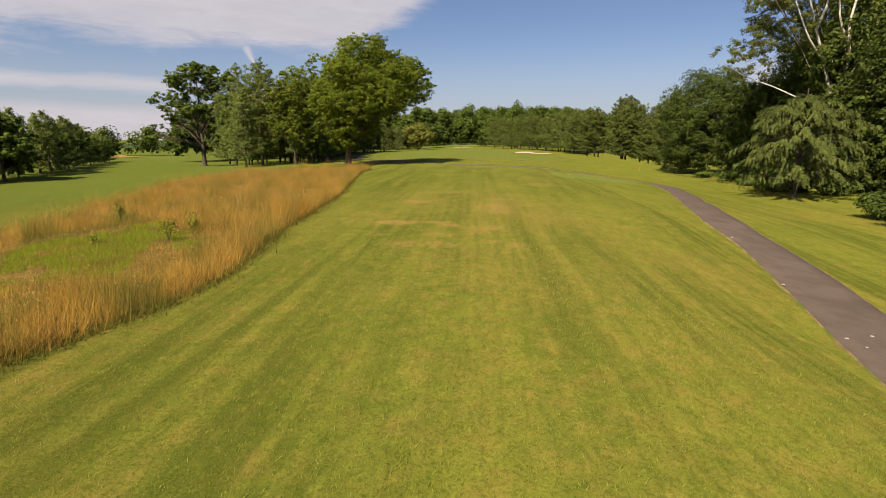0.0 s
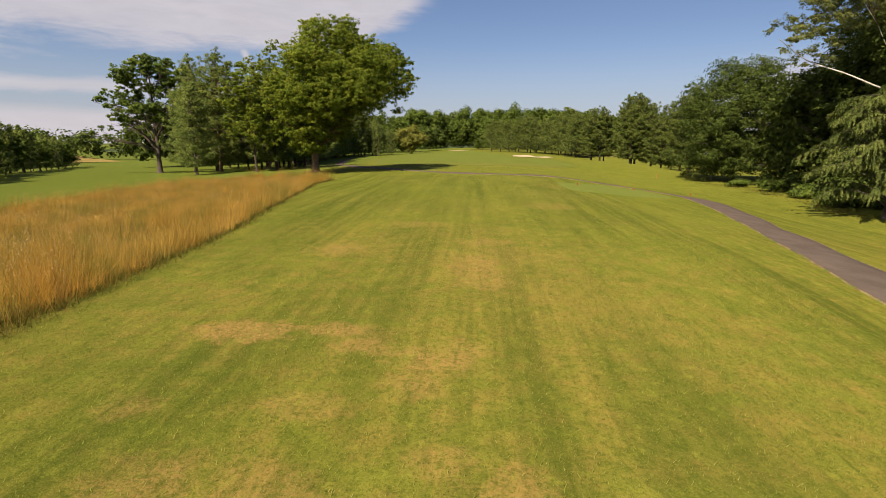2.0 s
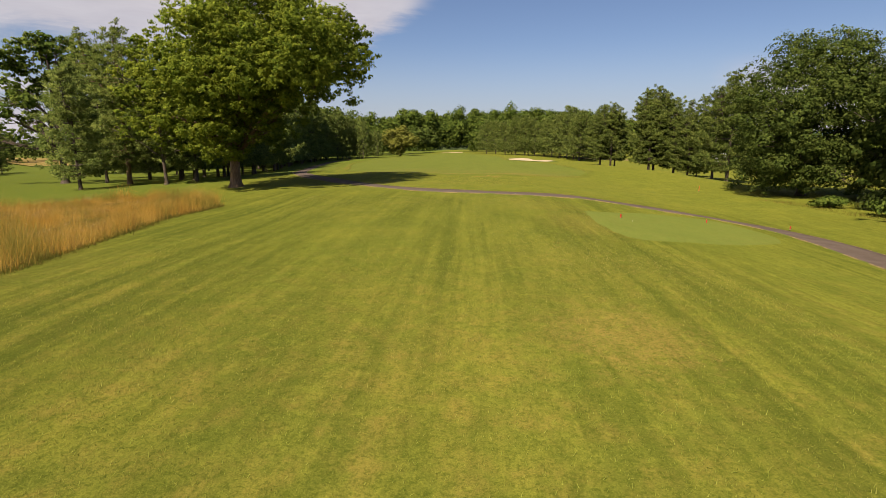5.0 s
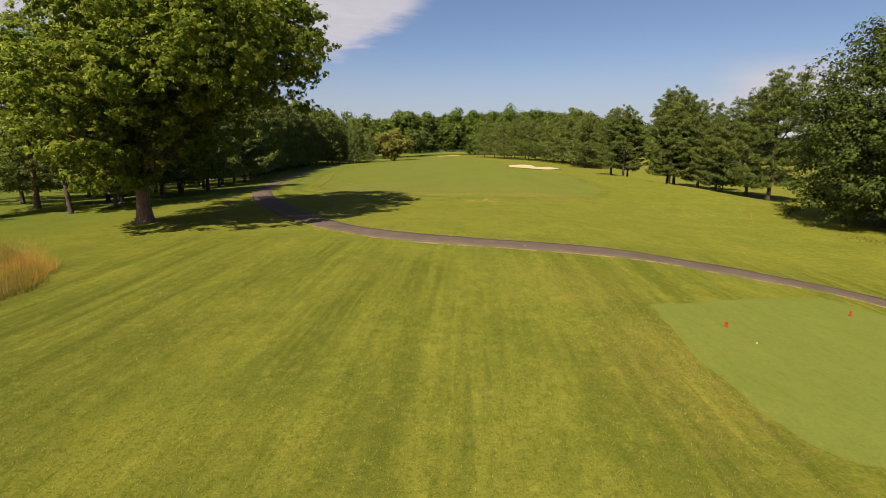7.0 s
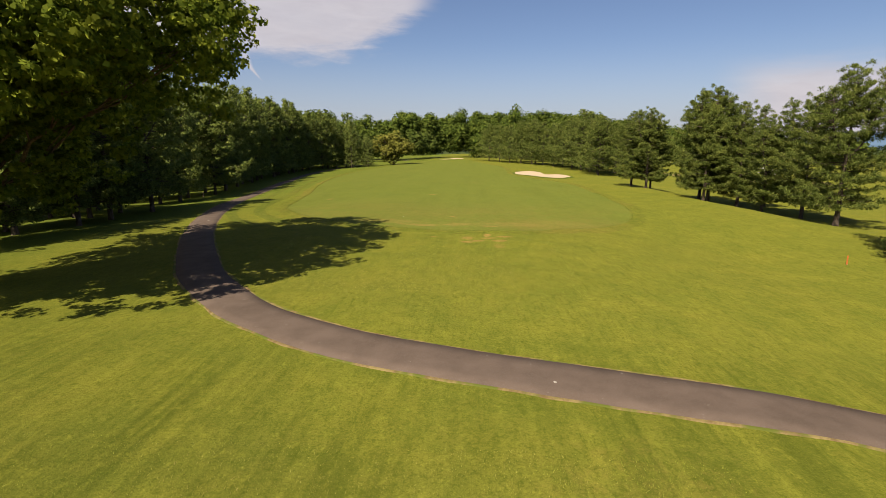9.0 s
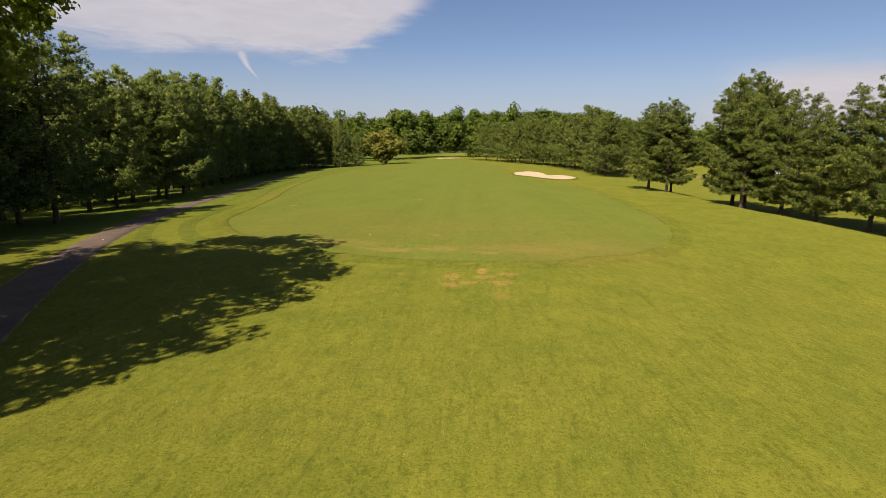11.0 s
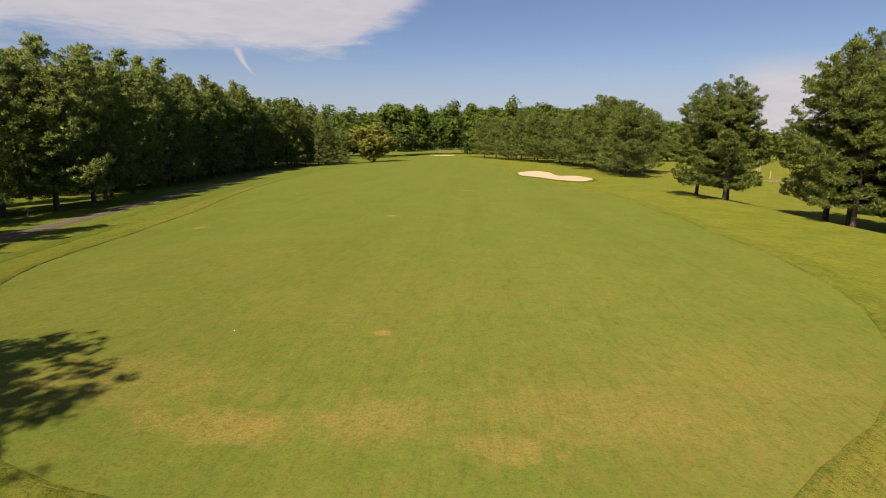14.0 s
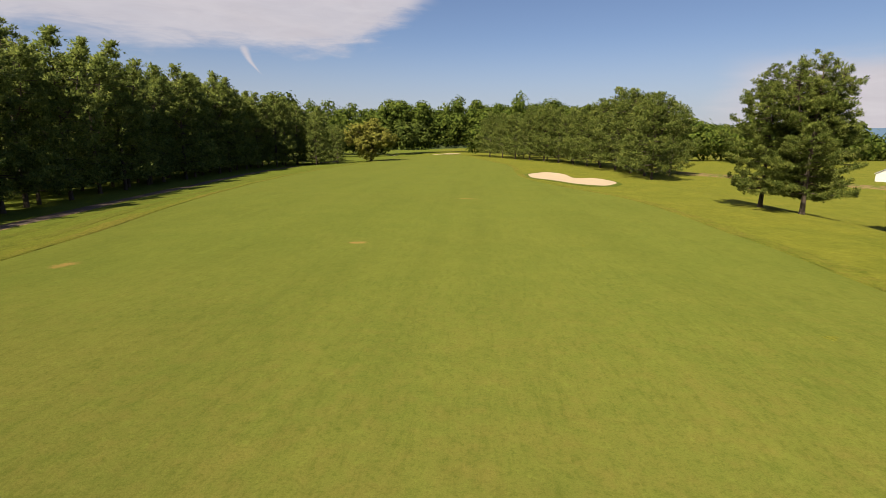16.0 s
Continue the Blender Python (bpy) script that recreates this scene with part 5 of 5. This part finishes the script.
# ---------------------------------------------------------------- shrubs, markers, posts, house
def shrub(name, label, x, y, r, h, count, leaf, mat, seed):
    rng = np.random.default_rng(seed)
    root = root_of(name, label, "shrub")
    root.matrix_basis = at(x, y)
    lines = []
    for _ in range(9):
        a, k = rng.uniform(0, 6.28), rng.uniform(0.3, 0.8)
        lines.append((np.array([[0, 0, -0.1], [math.cos(a) * r * k * 0.4, math.sin(a) * r * k * 0.4, h * 0.4], [math.cos(a) * r * k, math.sin(a) * r * k, h * 0.8]]), np.array([0.03, 0.02, 0.008]) * (1.0 if count > 1000 else 0.3)))
    v, f = tubes(lines, 4)
    mesh_object("stems", v, f, bark_dark, root)
    c = rng.normal(0, 1, (14, 3))
    c = unit(c) * rng.uniform(0.4, 0.8, (14, 1)) * np.array([r, r, h * 0.5]) + np.array([0, 0, h * 0.5])
    which = rng.integers(0, 14, count)
    q = unit(rng.normal(0, 1, (count, 3)))
    p = c[which] + q * (rng.random(count) ** 0.45)[:, None] * np.array([r, r, h * 0.6]) * 0.5
    p[:, 2] = np.maximum(p[:, 2], 0.03)
    s = leaf * rng.uniform(0.6, 1.4, count)
    quads_object("foliage", blades(p, np.cross(q, rng.normal(0, 1, q.shape)), q + np.array([0, 0, 0.6]), s, s * 0.6), mat, root, "", unit(q + unit(c)[which] * 0.6 + np.array([0, 0, 0.7])) if count > 1000 else None)
    return root


for x, y, r, h, s in ((30.6, 40.6, 1.8, 2.0, 2), (29.8, 36.0, 2.2, 2.1, 3)):
    shrub("shrub", "dark green shrub in a low hedge beside the wood", x, y, r, h, 2600, 0.22, leaf_dark, s)
for x, y, r, h, s in ((34.5, 63, 1.6, 1.3, 11), (35.5, 70, 1.7, 1.4, 12), (36.5, 78, 1.8, 1.5, 13), (36.0, 84.5, 1.6, 1.0, 14)):
    shrub("undergrowth", "scrubby undergrowth at the foot of the wood", x, y, r, h, 1300, 0.24, leaf_mid, s)
for x, y, r, h, s in ((37.5, 62.5, 2.2, 2.4, 31), (38.4, 67, 2.2, 2.6, 32), (39.2, 71.5, 2.4, 2.6, 33), (39.6, 77, 2.4, 2.4, 34), (39.6, 82.5, 2.4, 2.6, 35), (38.6, 58, 2.2, 2.4, 36)):
    shrub("shrub", "dark green shrub under the trees of the wood", x, y, r, h, 1500, 0.3, leaf_dark, s)
for x, y, r, h, s in ((-11.7, 20.1, 0.5, 1.15, 21), (-11.6, 18.2, 0.4, 1.0, 22), (-14.4, 18.0, 0.3, 0.4, 23), (-18.0, 24.5, 0.4, 1.3, 24)):
    shrub("weed", "leafy yellow-green weed standing in the tall grass", x, y, r, h, 200, 0.10, weed_leaf, s)


def paint(name, colour, rough=0.5):
    m, g = material(name)
    k = g.noise(g.place(), 9.0, 4.0)
    g.surface(g.mix(g.ramp(k, 0.4, 0.7), colour, tuple(v * 0.75 for v in colour)), rough, None, 0.4)
    return m


red_paint, white_paint, wood_post = paint("red_paint", (0.42, 0.035, 0.02)), paint("white_paint", (0.72, 0.72, 0.70)), paint("weathered_wood", (0.24, 0.17, 0.10), 0.85)
roof_mat = paint("pale_roof", (0.52, 0.52, 0.52), 0.7)


def marker(x, y, mat, label, h=0.24, r=0.045, name="tee_marker"):
    root = root_of(name, label, "marker", "tee markers" if name == "tee_marker" else "")
    root.matrix_basis = at(x, y, 20, 1, -0.1 if name == "tee_marker" else 0)
    bm = bmesh.new()
    bmesh.ops.create_cone(bm, cap_ends=True, segments=12, radius1=r, radius2=r * 0.8, depth=h, matrix=Matrix.Translation((0, 0, h / 2)))
    bmesh.ops.bevel(bm, geom=[e for e in bm.edges if abs(e.verts[0].co.z - e.verts[1].co.z) < 1e-4], offset=r * 0.25, segments=2, affect="EDGES")
    part("post", bm, mat, root)
    bm = bmesh.new()
    bmesh.ops.create_cone(bm, cap_ends=True, segments=12, radius1=r * 1.2, radius2=r * 1.1, depth=0.05, matrix=Matrix.Translation((0, 0, 0.02)))
    part("foot", bm, wood_post, root)
    return root


marker(10.7, 63.8, red_paint, "small red tee marker post on the tee")
marker(17.2, 67.6, red_paint, "small red tee marker post on the tee")
marker(24.0, 70.2, red_paint, "small red tee marker post beyond the tee")
marker(30.5, 99.9, paint("orange_paint", (0.5, 0.13, 0.03)), "orange stake in the rough grass", 0.7, 0.05, "stake")
marker(-43.5, 147.5, wood_post, "short wooden post beside the cart path", 0.9, 0.1, "bollard")


def house(x, y, turn):
    root = root_of("shed", "small white shed with a pale pitched roof in the distance", "shed")
    root.matrix_basis = at(x, y, turn, 0.62)
    L, D, H, R = 9.0, 6.0, 2.6, 1.7
    bm = bmesh.new()
    vs = [bm.verts.new(q) for q in ((-L / 2, -D / 2, -0.4), (L / 2, -D / 2, -0.4), (L / 2, D / 2, -0.4), (-L / 2, D / 2, -0.4), (-L / 2, -D / 2, H), (L / 2, -D / 2, H), (L / 2, D / 2, H), (-L / 2, D / 2, H), (-L / 2, 0, H + R), (L / 2, 0, H + R))]
    for idx in ((0, 1, 5, 4), (2, 3, 7, 6), (1, 2, 6, 9, 5), (3, 0, 4, 8, 7), (3, 2, 1, 0)):
        bm.faces.new([vs[i] for i in idx])
    part("wall", bm, white_paint, root)
    for s in (-1, 1):
        bm = bmesh.new()
        o = 0.35
        quad = [(-L / 2 - o, s * (D / 2 + o), H - o * R / (D / 2)), (L / 2 + o, s * (D / 2 + o), H - o * R / (D / 2)), (L / 2 + o, 0, H + R), (-L / 2 - o, 0, H + R)]
        lo = [bm.verts.new(q) for q in quad]
        hi = [bm.verts.new((a, b, c + 0.14)) for a, b, c in quad]
        for i in range(4):
            bm.faces.new((lo[i], lo[(i + 1) % 4], hi[(i + 1) % 4], hi[i]))
        bm.faces.new(hi)
        bm.faces.new(lo[::-1])
        part("roof", bm, roof_mat, root)
    return root


house(87.0, 217.0, 32)

# bare bank and posts beyond the eastern pines
bank_line = spline([(46, 246), (56, 226), (70, 208), (92, 196)], 1.5)
bank_side = sides(bank_line)
rows = [[(*(c0 + n0 * d), up) for d, up in ((-2.2, -0.1), (-1.2, 0.25), (0.3, 0.4), (1.6, 0.25), (2.6, -0.1))] for c0, n0 in zip(bank_line, bank_side)]
sheet("bare_bank", [r[::-1] for r in rows], soil, 0.02, "structure", "low bank of bare reddish soil beyond the pines", "bank")


def fence_post(x, y, h):
    root = root_of("post", "pale wooden post standing in a field", "post", "field posts")
    root.matrix_basis = at(x, y, 10)
    bm = bmesh.new()
    bmesh.ops.create_cone(bm, cap_ends=True, segments=10, radius1=0.11, radius2=0.09, depth=h + 0.3, matrix=Matrix.Translation((0, 0, h / 2 - 0.15)))
    part("shaft", bm, pale_wood, root)
    bm = bmesh.new()
    bmesh.ops.create_cone(bm, cap_ends=True, segments=10, radius1=0.13, radius2=0.05, depth=0.12, matrix=Matrix.Translation((0, 0, h + 0.05)))
    part("cap", bm, pale_wood, root)
    return root


pale_wood = paint("pale_wood", (0.42, 0.36, 0.27), 0.85)
for x, y, h in ((80, 236, 5.0), (74, 224, 2.2), (77, 231, 3.4), (71, 214, 1.6)):
    fence_post(x, y, h)


def ball(x, y, lift):
    root = root_of("golf_ball", "white golf ball lying on short grass", "golf ball")
    root.matrix_basis = pose(x, y, gz(x, y) + lift + 0.021)
    bm = bmesh.new()
    bmesh.ops.create_icosphere(bm, subdivisions=2, radius=0.0215)
    for k, v in enumerate(bm.verts):
        v.co *= 1.0 - 0.02 * (k % 3 == 0)
    part("shell", bm, white_paint, root)
    return root


ball(11.0, 62.6, 0.13)
ball(-3.4, 110.2, 0.02)


def stone(x, y, r, seed):
    root = root_of("stone", "small pale stone lying on the cart path", "stone", "stones on the path")
    root.matrix_basis = pose(x, y, gz(x, y) + 0.055)
    k = random.Random(seed)
    bm = bmesh.new()
    bmesh.ops.create_icosphere(bm, subdivisions=2, radius=r)
    for v in bm.verts:
        v.co *= 0.8 + 0.4 * k.random()
        v.co.z = max(v.co.z * 0.5, -0.01)
    part("body", bm, stone_mat, root)
    return root


stone_mat = paint("pale_stone", (0.34, 0.31, 0.27), 0.9)
for k, (x, y, r) in enumerate(((9.6, 13.1, 0.05), (10.6, 13.6, 0.05), (9.75, 12.6, 0.035), (11.0, 18.4, 0.06), (12.75, 26.0, 0.06), (5.7, 75.4, 0.05), (-21.8, 108.4, 0.07))):
    stone(x, y, r, k)
